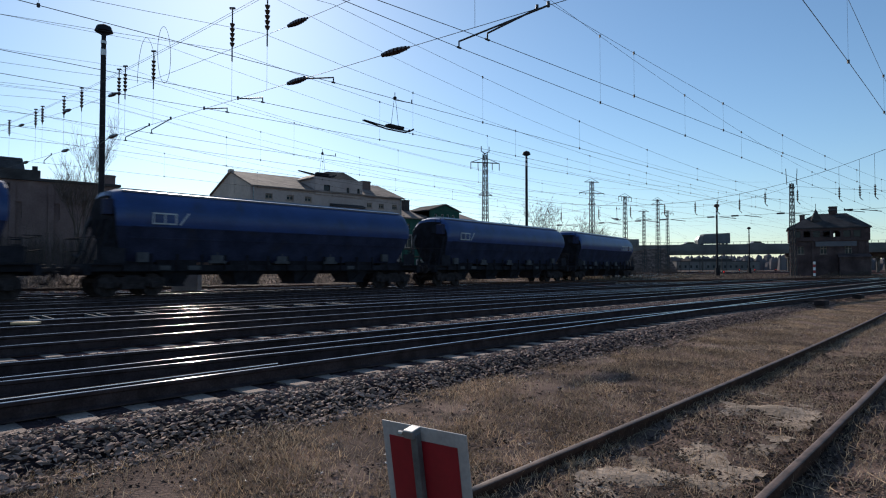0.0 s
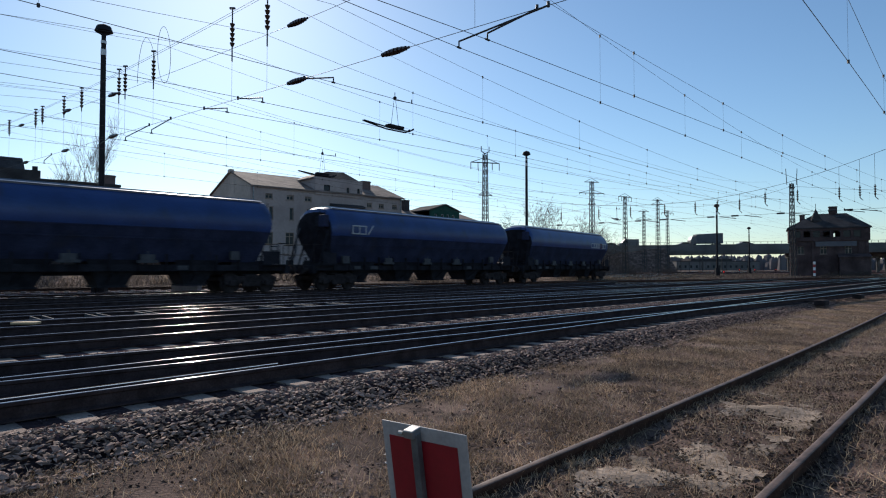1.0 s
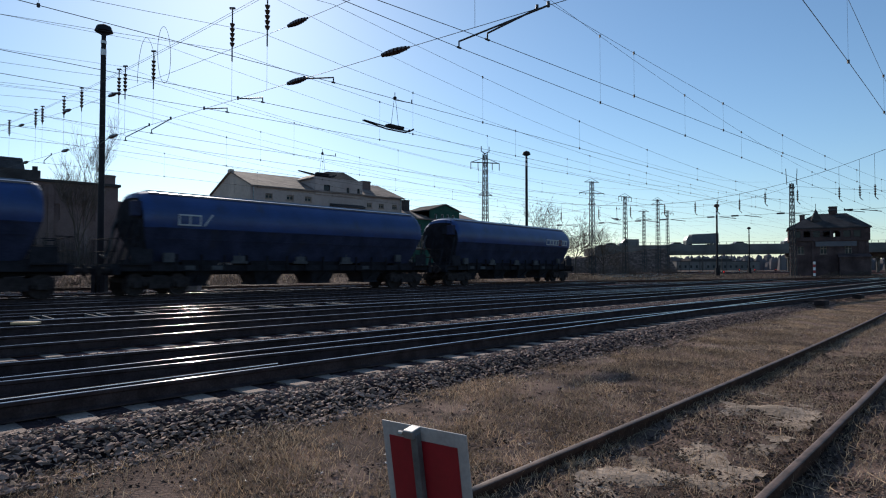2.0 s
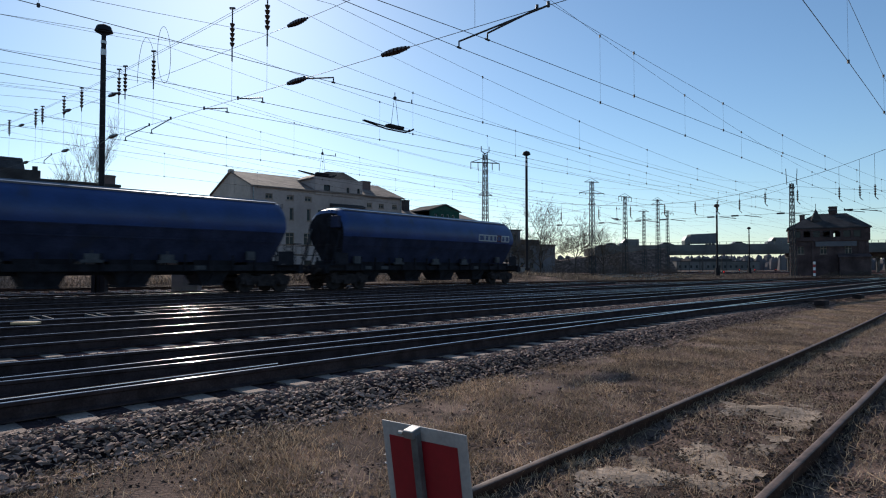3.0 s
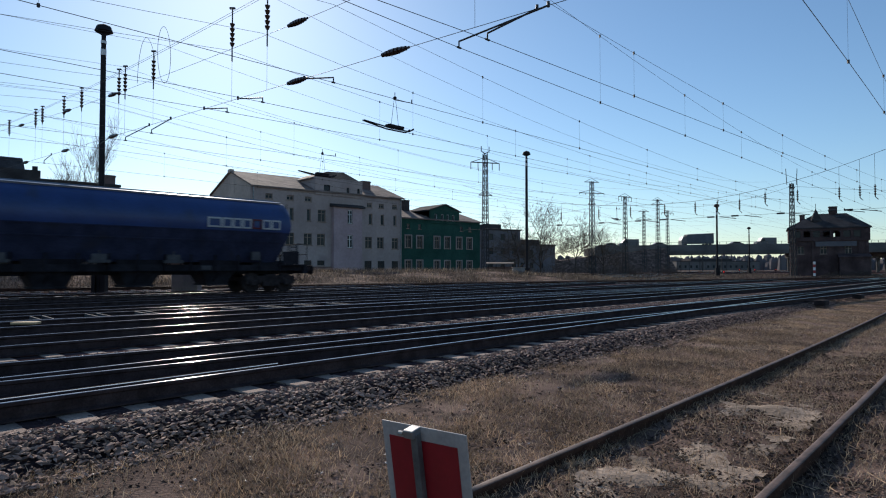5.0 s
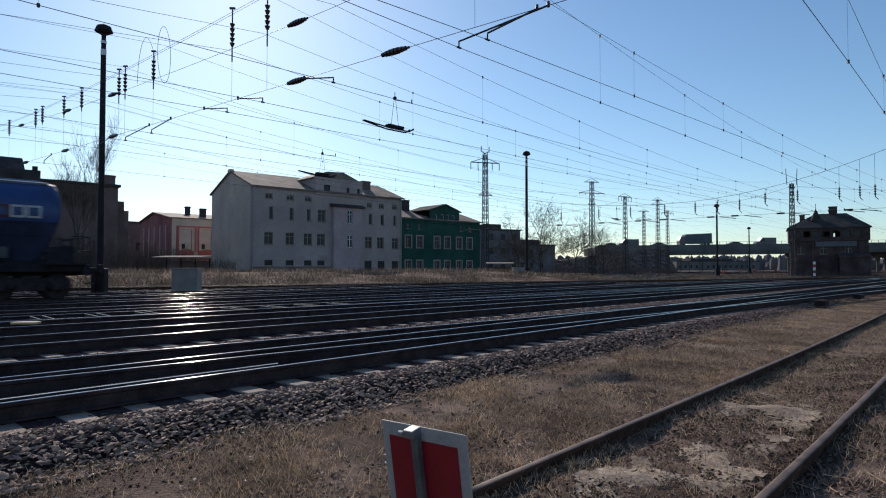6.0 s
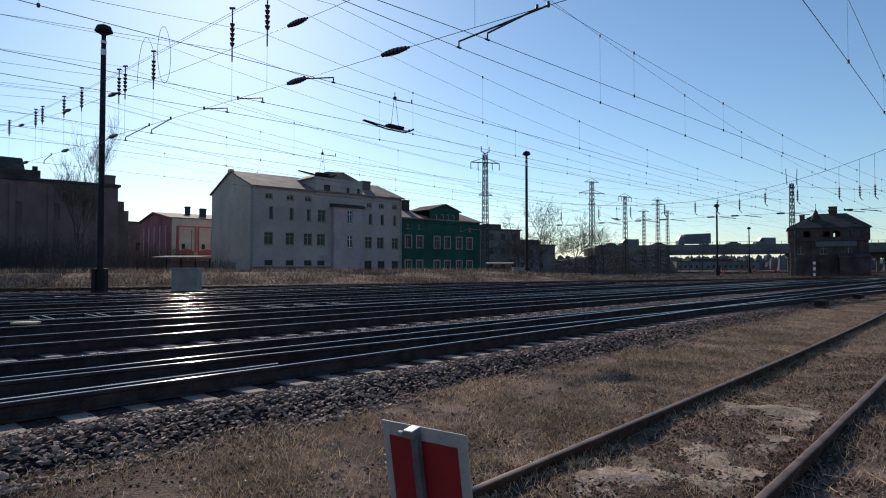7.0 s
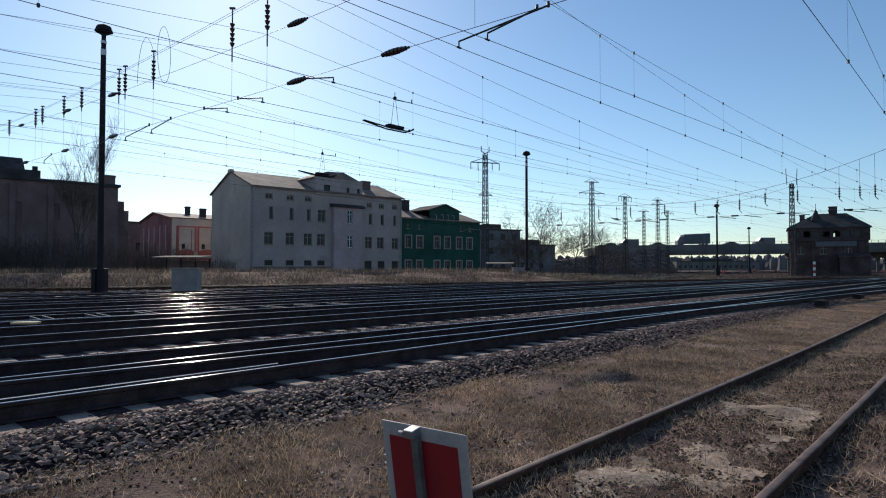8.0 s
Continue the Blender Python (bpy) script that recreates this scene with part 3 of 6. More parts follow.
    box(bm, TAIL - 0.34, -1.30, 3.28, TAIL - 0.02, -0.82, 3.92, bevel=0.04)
    part("end_hood", bm, M["blue_shaded"], w)
    bm = bmesh.new()
    prev = Vector((TAIL - 0.1, 1.05, 3.3))
    for x, z in ((-0.28, 2.9), (-0.34, 2.4), (-0.38, 2.0), (-0.46, 1.75), (-0.62, 1.6), (-0.8, 1.72)):
        p = Vector((TAIL + x, 1.05, z))
        bar(bm, prev, p, 0.05, 8)
        prev = p
    part("air_pipe", bm, M["plate_grey"], w, "pale bent air pipe")
    for s in (-1, 1):
        bm = bmesh.new()
        box(bm, s * 8.15 - 0.45, -1.38, 1.34, s * 8.15 + 0.45, -1.34, 1.95, bevel=0.01)
        part("step_plate", bm, M["blue_dark"], w)
    # brake gear, plates
    for x in (-3.75, -0.4, 2.5):
        bm = bmesh.new()
        box(bm, x - 0.28, -1.32, 1.36, x + 0.28, -1.24, 1.72, bevel=0.015)
        bar(bm, (x, -1.30, 1.72), (x, -1.30, 1.86), 0.03)
        for q in (-0.34, 0.34):
            bar(bm, (x + q, -1.34, 1.42), (x + q, -1.22, 1.42), 0.07, 10)
        part("valve_box", bm, M["plate_grey"], w, "grey valve box with hand levers")
    for x, z, a, c in ((-6.0, 1.17, 0.22, 0.09), (4.0, 1.17, 0.22, 0.09), (-4.7, 1.17, 0.3, 0.09), (6.3, 1.72, 0.2, 0.2), (-7.0, 1.6, 0.22, 0.2)):
        bm = bmesh.new()
        box(bm, x - a, -1.145 if z < 1.5 else -1.36, z - c, x + a, -1.112 if z < 1.5 else -1.2, z + c)
        part("data_plate", bm, M["plate_grey"], w)
    # white mark on the flank
    def flank(z):
        for (y0, z0), (y1, z1) in zip(SIDE, SIDE[1:]):
            if z1 <= z <= z0:
                return y0 + (y1 - y0) * (z0 - z) / (z0 - z1)
        return 1.48

    def stroke(bm, a, b, t):
        a, b = Vector(a), Vector(b)
        w2 = (b - a).normalized()
        q = Vector((-w2.y, w2.x)) * t / 2
        e2 = w2 * t / 2
        pts = [a - e2 - q, b + e2 - q, b + e2 + q, a - e2 + q]
        outer = [bm.verts.new((p.x, -flank(p.y) - 0.045, p.y)) for p in pts]
        inner = [bm.verts.new((p.x, -flank(p.y) + 0.02, p.y)) for p in pts]
        bm.faces.new(outer)
        for i in range(4):
            bm.faces.new((outer[i], inner[i], inner[(i + 1) % 4], outer[(i + 1) % 4]))

    bm = bmesh.new()
    if text:
        x = 3.92
        dim = bmesh.new()
        for i, wd in enumerate((0.58, 0.38, 0.36, 0.36, 0.40, 0.36, 0.40)):
            lo, hi = 3.01, 3.39
            to = dim if i == 4 else bm
            for a, b in (((x, lo), (x + wd, lo)), ((x, hi), (x + wd, hi)), ((x, lo), (x, hi)), ((x + wd, lo), (x + wd, hi))):
                stroke(to, a, b, 0.07)
            x += wd + 0.115
        part("lettering_bars", dim, M["mark_red"], w, "dull red lettering shape")
        part("lettering_bars", bm, M["mark_white"], w, "white bars of lettering")
    else:
        x = -6.66
        for a, b in (((0, 3.0), (0, 3.42)), ((0, 3.42), (0.95, 3.42)), ((0, 3.0), (0.95, 3.0)), ((0.95, 3.0), (0.95, 3.42)), ((0.48, 3.0), (0.48, 3.42)), ((1.14, 3.0), (1.48, 3.46))):
            stroke(bm, (x + a[0], a[1]), (x + b[0], b[1]), 0.06)
        part("white_mark", bm, M["mark_white"], w, "white outline mark")
    return w


def wagon_pose(s):
    a, b = TRAIN.at(s - 7.27), TRAIN.at(s + 7.27)
    w = b - a
    m = (a + b) / 2
    # local -y faces the near side
    return Matrix.Translation((m.x, m.y, RAIL_Z)) @ Matrix.Rotation(math.atan2(w.y, w.x), 4, "Z")


WAGONS = []
for c, text in zip(TRAIN_CENTRES, (False, False, False, True)):
    WAGONS.append((build_wagon("deep blue hopper wagon with white " + ("lettering bars" if text else "outline mark") + " on its curved flank", text), c))


def travelled(t):
    return 9.14 * t + 0.066 * t * t


def motions():
    traffic_keys()
    for w, c in WAGONS:
        walk(w, [(i * 0.25, wagon_pose(c - travelled(i * 0.25))) for i in range(33)])
    for ws, x in WHEELSETS:
        rows = []
        for i in range(121):
            t = i * 2 / FPS
            rows.append((t, Matrix.Translation((x, 0, 0.46)) @ Matrix.Rotation(-travelled(t) / 0.46, 4, "Y")))
        walk(ws, rows)

# ---- buildings ----
def house_pose(x, y, z=0.7, heading=49.0):
    return Matrix.Translation((x, y, z)) @ Matrix.Rotation(radians(90 - heading), 4, "Z")


def wall_cells(bm, length, z0, z1, y0, y1, holes, m=None):
    """A wall along x with rectangular holes (x0, z0, x1, z1) through it."""
    xs = sorted({0.0, length, *[h[0] for h in holes], *[h[2] for h in holes]})
    for a, b in zip(xs, xs[1:]):
        cuts = sorted((h[1], h[3]) for h in holes if h[0] <= a + 1e-6 and h[2] >= b - 1e-6)
        z = z0
        for lo, hi in cuts:
            if lo > z + 1e-6:
                box(bm, a, y0, z, b, y1, lo, m)
            z = max(z, hi)
        if z < z1:
            box(bm, a, y0, z, b, y1, z1, m)


def window(parent, x, z, w, h, y=0.0, frame_mat="white", m=None, sash=True, sill=True, pane="glass"):
    """Frame with sash bars set back into the wall, glass behind; x, z is its lower corner."""
    t = 0.07
    bm = bmesh.new()
    for a in ((x, z, x + t, z + h), (x + w - t, z, x + w, z + h), (x + t, z, x + w - t, z + t), (x + t, z + h - t, x + w - t, z + h)):
        box(bm, a[0], y + 0.13, a[1], a[2], y + 0.2, a[3], m)
    if sash:
        box(bm, x + w / 2 - 0.04, y + 0.135, z + t, x + w / 2 + 0.04, y + 0.195, z + h - t, m)
        box(bm, x + t, y + 0.14, z + h * 0.66, x + w / 2 - 0.04, y + 0.19, z + h * 0.66 + 0.06, m)
        box(bm, x + w / 2 + 0.04, y + 0.14, z + h * 0.66, x + w - t, y + 0.19, z + h * 0.66 + 0.06, m)
    win = part("window", bm, M[frame_mat], parent)
    bm = bmesh.new()
    box(bm, x + t, y + 0.16, z + t, x + w - t, y + 0.17, z + h - t, m)
    part("pane", bm, M[pane], win)
    if sill:
        bm = bmesh.new()
        box(bm, x - 0.06, y - 0.08, z - 0.08, x + w + 0.06, y + 0.12, z - 0.004, m)
        part("sill", bm, M["concrete"], win)
    return win


def chimney(parent, x, y, z0, z1, w=0.8, d=0.6, material="roof_dark"):
    bm = bmesh.new()
    box(bm, x - w / 2, y - d / 2, z0, x + w / 2, y + d / 2, z1)
    box(bm, x - w / 2 - 0.06, y - d / 2 - 0.06, z1 - 0.18, x + w / 2 + 0.06, y + d / 2 + 0.06, z1 - 0.04)
    return part("chimney", bm, M[material], parent)


def gable_roof(bm, x0, x1, y0, y1, ze, zr, yr=None, over=0.3, t=0.18):
    yr = (y0 + y1) / 2 if yr is None else yr
    k0 = (zr - ze) / (yr - y0)
    k1 = (zr - ze) / (y1 - yr)
    pr = [(y0 - over, ze - over * k0), (yr, zr), (y1 + over, ze - over * k1), (y1 + over, ze - over * k1 + t), (yr, zr + t), (y0 - over, ze - over * k0 + t)]
    extrude_profile(bm, pr, x0 - over, x1 + over)


def gable_fill(bm, x, y0, y1, ze, zr, t=0.35, yr=None):
    yr = (y0 + y1) / 2 if yr is None else yr
    extrude_profile(bm, [(y0, ze), (y1, ze), (yr, zr)], x, x + t)


def grey_house():
    L, D, ze = 21.5, 12.2, 10.1
    e = empty("apartment_house", "long grey plastered apartment house with narrow windows and felt roof", "house", house_pose(-21.9, 71.0))
    attic, upper, lower, base = [], [], [], []
    for x in (2.1, 4.8, 7.2):
        attic.append((x - 0.45, 8.75, 0.9, 0.6))
    for x in (16.2, 18.1, 20.3):
        attic.append((x - 0.4, 8.6, 0.8, 0.6))
    for x in (2.4, 5.0, 7.3):
        upper.append((x - 0.25, 6.35, 0.5, 1.5))
    upper += [(8.55, 6.35, 1.1, 1.5), (16.1, 6.35, 0.55, 1.4), (18.0, 6.35, 0.55, 1.4), (20.1, 6.35, 0.5, 1.4)]
    for x in (2.1, 4.8, 7.2, 9.0):
        lower.append((x - 0.55, 3.4, 1.1, 1.45))
    for x in (16.1, 18.0, 20.4):
        lower.append((x - 0.55, 3.2, 1.05, 1.5))
    for x in (2.1, 4.8, 7.2, 9.0):
        base.append((x - 0.5, 0.95, 1.0, 0.6))
    for x in (16.0, 18.1, 20.4):
        base.append((x - 0.55, 0.15, 1.1, 1.4))
    wins = attic + upper + lower + base
    bm = bmesh.new()
    wall_cells(bm, L, -0.6, ze, 0, 0.4, [(x, z, x + w, z + h) for x, z, w, h in wins])
    box(bm, 0.4, D - 0.4, -0.6, L - 0.4, D, ze)
    box(bm, L - 0.4, 0.4, -0.6, L, D, ze)
    part("wall", bm, M["plaster_grey"], e)
    bm = bmesh.new()
    box(bm, 0.002, 0.4, -0.6, 0.4, D, ze)
    gable_fill(bm, 0.002, 0.0, D, ze, 12.35)
    box(bm, -0.04, 5.0, 9.6, 0.0, 5.7, 11.2)
    part("gable_wall", bm, M["plaster_pale"], e, "pale plastered gable wall with blind window")
    bm = bmesh.new()
    gable_roof(bm, 0.1, L, 0, D, ze, 12.35)
    part("roof", bm, M["roof"], e)
    bm = bmesh.new()
    box(bm, -0.32, D / 2 - 0.35, 12.2, 0.3, D / 2 + 0.35, 12.68, bevel=0.1)
    part("gable_cap", bm, M["plaster_pale"], e)
    # raised middle with its own low roof
    hx0, hx1 = 8.1, 15.0
    mids = [(9.3, 9.0, 0.9, 1.7), (12.6, 9.0, 0.4, 1.6), (14.2, 9.0, 0.4, 1.6)]
    bm = bmesh.new()
    wall_cells(bm, hx1 - hx0, ze - 0.4, 11.9, 0, 0.3, [(x - hx0 + 0.0, z + 1.0, x - hx0 + w, z + 1.0 + h - 0.7) for x, z, w, h in mids], Matrix.Translation((hx0, -0.12, 0)))
    box(bm, hx0, 0.18, ze - 0.4, hx0 + 0.3, 6, 11.9)
    box(bm, hx1 - 0.3, 0.18, ze - 0.4, hx1, 6, 11.9)
    part("attic_wall", bm, M["plaster_grey"], e)
    for x, z, w, h in mids:
        window(e, x, z + 1.0, w, h - 0.7, -0.12, "dark", sash=False, sill=False)
    bm = bmesh.new()
    extrude_profile(bm, [(hx0 - 0.25, 11.85), (hx0 + 1.9, 12.75), (hx1 - 2.6, 12.85), (hx1 + 0.25, 11.75), (hx1 + 0.25, 11.62), (hx0 - 0.25, 11.7)], 0.3, 6.4, Matrix.Rotation(radians(90), 4, "Z") @ Matrix.Diagonal((1, -1, 1, 1)))
    part("attic_roof", bm, M["roof"], e)
    # stair bay with cornice
    bm = bmesh.new()
    bays = [(12.5, 6.3, 0.75, 1.7), (12.5, 3.2, 0.8, 1.6)]
    wall_cells(bm, 4.2, -0.6, 8.3, -0.55, -0.15, [(x - 10.5, z, x - 10.5 + w, z + h) for x, z, w, h in bays], Matrix.Translation((10.5, 0, 0)))
    box(bm, 10.5, -0.15, -0.6, 10.8, -0.002, 8.3)
    box(bm, 14.4, -0.15, -0.6, 14.7, -0.002, 8.3)
    part("stair_bay", bm, M["plaster_pink"], e, "mauve plastered stair bay")
    for x, z, w, h in bays:
        window(e, x, z, w, h, -0.55)
    bm = bmesh.new()
    extrude_profile(bm, [(-0.9, 8.3), (0, 8.3), (0, 8.75), (-0.2, 8.7), (-0.9, 8.45)], 10.2, 15.0)
    part("cornice", bm, M["roof_dark"], e)
    for x, z, w, h in wins:
        window(e, x, z, w, h, 0.0, "dark" if z < 1 else "concrete", sash=w > 0.6)
    chimney(e, 17.6, 3.2, 10.6, 12.5, 1.3, 0.8, "soot")
    # lower plinth
    bm = bmesh.new()
    box(bm, -0.06, -0.06, -0.6, 10.45, 0.0, 0.8)
    part("plinth", bm, M["soot"], e)
    # downpipe
    bm = bmesh.new()
    bar(bm, (L - 0.25, -0.12, 0), (L - 0.25, -0.12, ze), 0.06, 8)
    bar(bm, (0.12, -0.12, 0), (0.12, -0.12, ze), 0.06, 8)
    part("downpipe", bm, M["galv"], e)
    return e


def green_house():
    L, D, ze = 15.6, 11.0, 7.8
    e = empty("apartment_house", "dark green plastered house with pale window surrounds and low gable", "house", house_pose(-5.9, 88.6))
    xs = (1.2, 3.3, 6.6, 8.7, 11.1, 13.3)
    wins = [(x - 0.5, 3.55, 1.0, 1.75) for x in xs] + [(x - 0.5, 0.2, 1.0, 1.5) for x in xs] + [(x - 0.3, 6.3, 0.6, 0.7) for x in (1.2, 3.3, 11.6, 13.4)]
    bm = bmesh.new()
    wall_cells(bm, L, -0.8, ze, 0, 0.4, [(x, z, x + w, z + h) for x, z, w, h in wins])
    box(bm, 0, 0.4, -0.8, 0.4, D, ze)
    box(bm, L - 0.4, 0.4, -0.8, L, D, ze)
    box(bm, 0.4, D - 0.4, -0.8, L - 0.4, D, ze)
    gable_fill(bm, 0, 0, D, ze, 9.5)
    gable_fill(bm, L - 0.35, 0, D, ze, 9.5)
    part("wall", bm, M["green"], e)
    bm = bmesh.new()
    gable_roof(bm, 0, L, 0, D, ze, 9.5)
    part("roof", bm, M["roof"], e)
    g0, g1 = 5.2, 11.0
    mids = [(6.0, 7.7, 0.6, 1.0), (7.3, 7.7, 0.6, 1.0), (8.4, 7.7, 0.6, 1.0), (9.5, 7.7, 0.6, 1.0)]
    bm = bmesh.new()
    wall_cells(bm, g1 - g0, ze - 0.5, 9.2, 0, 0.3, [(x - g0, z, x - g0 + w, z + h) for x, z, w, h in mids], Matrix.Translation((g0, -0.15, 0)))
    extrude_profile(bm, [(g0, 9.2), (g1, 9.2), ((g0 + g1) / 2, 10.1)], -0.15, 5.4, Matrix.Rotation(radians(90), 4, "Z") @ Matrix.Diagonal((1, -1, 1, 1)))
    part("dormer_gable", bm, M["green"], e)
    bm = bmesh.new()
    c = (g0 + g1) / 2
    extrude_profile(bm, [(g0 - 0.3, 9.12), (c, 10.13), (g1 + 0.3, 9.12), (g1 + 0.3, 9.28), (c, 10.3), (g0 - 0.3, 9.28)], -0.35, 5.6, Matrix.Rotation(radians(90), 4, "Z") @ Matrix.Diagonal((1, -1, 1, 1)))
    part("dormer_roof", bm, M["roof_dark"], e)
    for x, z, w, h in mids:
        window(e, x, z, w, h, -0.15, sash=False, sill=False)
    for x, z, w, h in wins:
        window(e, x, z, w, h, 0.0, "concrete")
        if h > 1:
            bm = bmesh.new()
            for q in ((x - 0.18, z - 0.1, x - 0.01, z + h + 0.15), (x + w + 0.01, z - 0.1, x + w + 0.18, z + h + 0.15), (x - 0.01, z + h + 0.01, x + w + 0.01, z + h + 0.15)):
                box(bm, q[0], -0.05, q[1], q[2], -0.003, q[3])
            part("window_surround", bm, M["plaster_grey"], e)
    chimney(e, 4.2, 4.6, 9.0, 11.0, 1.0, 0.7)
    # low annex towards the grey house
    bm = bmesh.new()
    box(bm, -3.0, 1.5, -0.8, -0.02, 8, 8.0)
    part("annex", bm, M["plaster_pale"], e)
    bm = bmesh.new()
    extrude_profile(bm, [(1.1, 8.0), (8.3, 9.0), (8.3, 9.15), (1.1, 8.15)], -3.2, 0.2)
    part("annex_roof", bm, M["roof"], e)
    return e


def red_house():
    L, D, ze = 9.5, 14.9, 7.4
    e = empty("villa", "red and cream stuccoed house with tall panelled front", "house", house_pose(-36.7, 84.0))
    wins = [(1.3, 3.2, 1.35, 2.7), (4.0, 3.2, 1.35, 2.7), (6.9, 3.2, 1.35, 2.7), (1.3, 0.4, 1.3, 1.3), (4.0, 0.4, 1.3, 1.3), (6.9, 0.4, 1.3, 1.3)]
    bm = bmesh.new()
    wall_cells(bm, L, -0.8, ze, 0, 0.4, [(x, z, x + w, z + h) for x, z, w, h in wins])
    box(bm, L - 0.4, 0.4, -0.8, L, D, ze)
    box(bm, 0.4, D - 0.4, -0.8, L - 0.4, D, ze)
    part("wall", bm, M["red"], e)
    bm = bmesh.new()
    box(bm, 0.001, 0.401, -0.8, 0.4, D, ze)
    gable_fill(bm, 0.001, 0, D, ze + 0.002, 8.55)
    part("gable_wall", bm, M["red_shaded"], e, "maroon gable wall with shade in its colour")
    bm = bmesh.new()
    for x in (0, 2.95, 5.65, 8.55):
        box(bm, x, -0.12, -0.5, x + 0.55, -0.003, 6.4)
    box(bm, 0.0, -0.16, 2.0, L, -0.125, 2.35)
    box(bm, 0.0, -0.14, 6.4, L, -0.003, 7.4)
    for x, z, w, h in wins:
        if h > 2:
            box(bm, x - 0.35, -0.08, z - 0.2, x - 0.01, -0.004, z + h + 0.3)
            box(bm, x + w + 0.01, -0.08, z - 0.2, x + w + 0.35, -0.004, z + h + 0.3)
            box(bm, x - 0.01, -0.08, z + h + 0.01, x + w + 0.01, -0.004, z + h + 0.3)
            box(bm, x + 0.02, 0.05, z + 0.75, x + w - 0.02, 0.12, z + h - 0.02)
            box(bm, x + 0.5, 0.05, z + 0.02, x + w - 0.02, 0.12, z + 0.74)
    part("stucco_trim", bm, M["cream"], e, "cream pilasters and cornice")
    for x, z, w, h in wins:
        if h > 2:
            bm = bmesh.new()
            for q in ((x - 0.62, z - 0.4, x - 0.37, z + h + 0.5), (x + w + 0.37, z - 0.4, x + w + 0.62, z + h + 0.5), (x - 0.36, z + h + 0.31, x + w + 0.36, z + h + 0.5)):
                box(bm, q[0], -0.17, q[1], q[2], -0.124, q[3])
            part("red_panel_edge", bm, M["red"], e)
    bm = bmesh.new()
    for y in (2.0, 4.6, 7.2, 9.8, 12.4):
        box(bm, -0.12, y, 0.2, -0.003, y + 0.4, 6.6)
    part("side_pilasters", bm, M["plaster_pink"], e)
    bm = bmesh.new()
    extrude_profile(bm, [(-0.35, 7.4), (D / 2, 8.6), (D + 0.35, 7.4), (D + 0.35, 7.5), (D / 2, 8.7), (-0.35, 7.5)], -0.4, L + 0.3)
    part("roof", bm, M["roof"], e, "felted low roof")
    for x, z, w, h in wins:
        window(e, x, z, w, h, 0.0, "cream")
    chimney(e, 5.2, 3.0, 7.6, 9.2, 0.8, 0.6)
    chimney(e, 3.9, 5.5, 8.0, 9.6, 0.6, 0.6)
    return e


def sooty_building():
    L = 24.0
    e = empty("warehouse", "sooty dark brick warehouse with a taller mansard end", "building", house_pose(-32.5 - 24 * 0.755, 62.0 - 24 * 0.656))
    bm = bmesh.new()
    holes = [(x, z, x + 1.0, z + 1.5) for x in (3, 6, 9, 12, 15, 18, 21) for z in (1.8, 5.2)]
    wall_cells(bm, L, -0.8, 8.7, 0, 0.45, holes)
    box(bm, 0, 0.45, -0.8, 0.4, 14, 8.7)
    box(bm, L - 0.4, 0.45, -0.8, L, 14, 8.7)
    box(bm, 0.4, 13.6, -0.8, L - 0.4, 14, 8.7)
    for i in range(8):
        box(bm, i * 3.0 + 0.02, -0.14, -0.8, i * 3.0 + 0.5, -0.003, 8.4)
    part("wall", bm, M["soot"], e)
    for h in holes:
        window(e, h[0], h[1], 1.0, 1.5, 0.0, "soot", sill=False, pane="soot")
    bm = bmesh.new()
    box(bm, -0.2, -0.25, 8.7, L + 0.2, 14.2, 8.95)
    part("roof_slab", bm, M["roof_dark"], e)
    bm = bmesh.new()
    box(bm, 0, 0.0, 8.95, 17.4, 13, 9.7)
    extrude_profile(bm, [(0.2, 9.7), (12.8, 9.7), (11.0, 11.0), (2.0, 11.0)], 0.2, 16.2)
    box(bm, 16.8, 0.2, 9.7, 17.2, 0.6, 10.1)
    part("mansard", bm, M["roof_dark"], e)
    chimney(e, 23.3, 0.7, 8.95, 9.9, 1.0, 0.8, "soot")
    # side wing stepping down behind
    bm = bmesh.new()
    box(bm, L + 0.02, 3, -0.8, L + 1.3, 14, 7.6)
    box(bm, L + 1.3, 6, -0.8, L + 2.5, 14, 6.9)
    part("side_wing", bm, M["soot"], e)
    return e


grey_house()
green_house()
red_house()
sooty_building()


def far_block(name, label, x, y, w, d, h, material, heading=60, steps=()):
    e = empty(name, label, "building", house_pose(x, y, 0.0, heading))
    bm = bmesh.new()
    holes = [(a, z, a + 1.1, z + 1.4) for a in np.arange(1.2, w - 2, 3.0).tolist() for z in np.arange(1.2, h - 2, 3.1).tolist()]
    wall_cells(bm, w, 0, h, 0, 0.4, holes)
    box(bm, 0, 0.4, 0, 0.4, d, h)
    box(bm, w - 0.4, 0.4, 0, w, d, h)
    part("wall", bm, M[material], e)
    for a in holes:
        window(e, a[0], a[1], 1.1, 1.4, 0, "dark", sash=False, sill=False)
    bm = bmesh.new()
    box(bm, -0.2, -0.2, h, w + 0.2, d + 0.2, h + 0.3)
    for s in steps:
        box(bm, s[0], 1, h + 0.3, s[1], d - 1, h + 0.3 + s[2])
    part("roof", bm, M["roof_dark"], e)
    return e


far_block("office_block", "dull flat-roofed block behind the green house", 9.0, 135, 9.5, 12, 9.6, "block_grey", 62, ((1, 5, 1.1),))
far_block("office_block", "long low flat-roofed building behind bare trees", 17.5, 150, 12, 12, 6.8, "block_grey", 62, ((3, 8, 1.2),))
far_block("goods_shed", "long low goods shed beyond the road bridge", 124, 330, 44, 16, 4.6, "bridge", 90, ((8, 30, 1.2),))
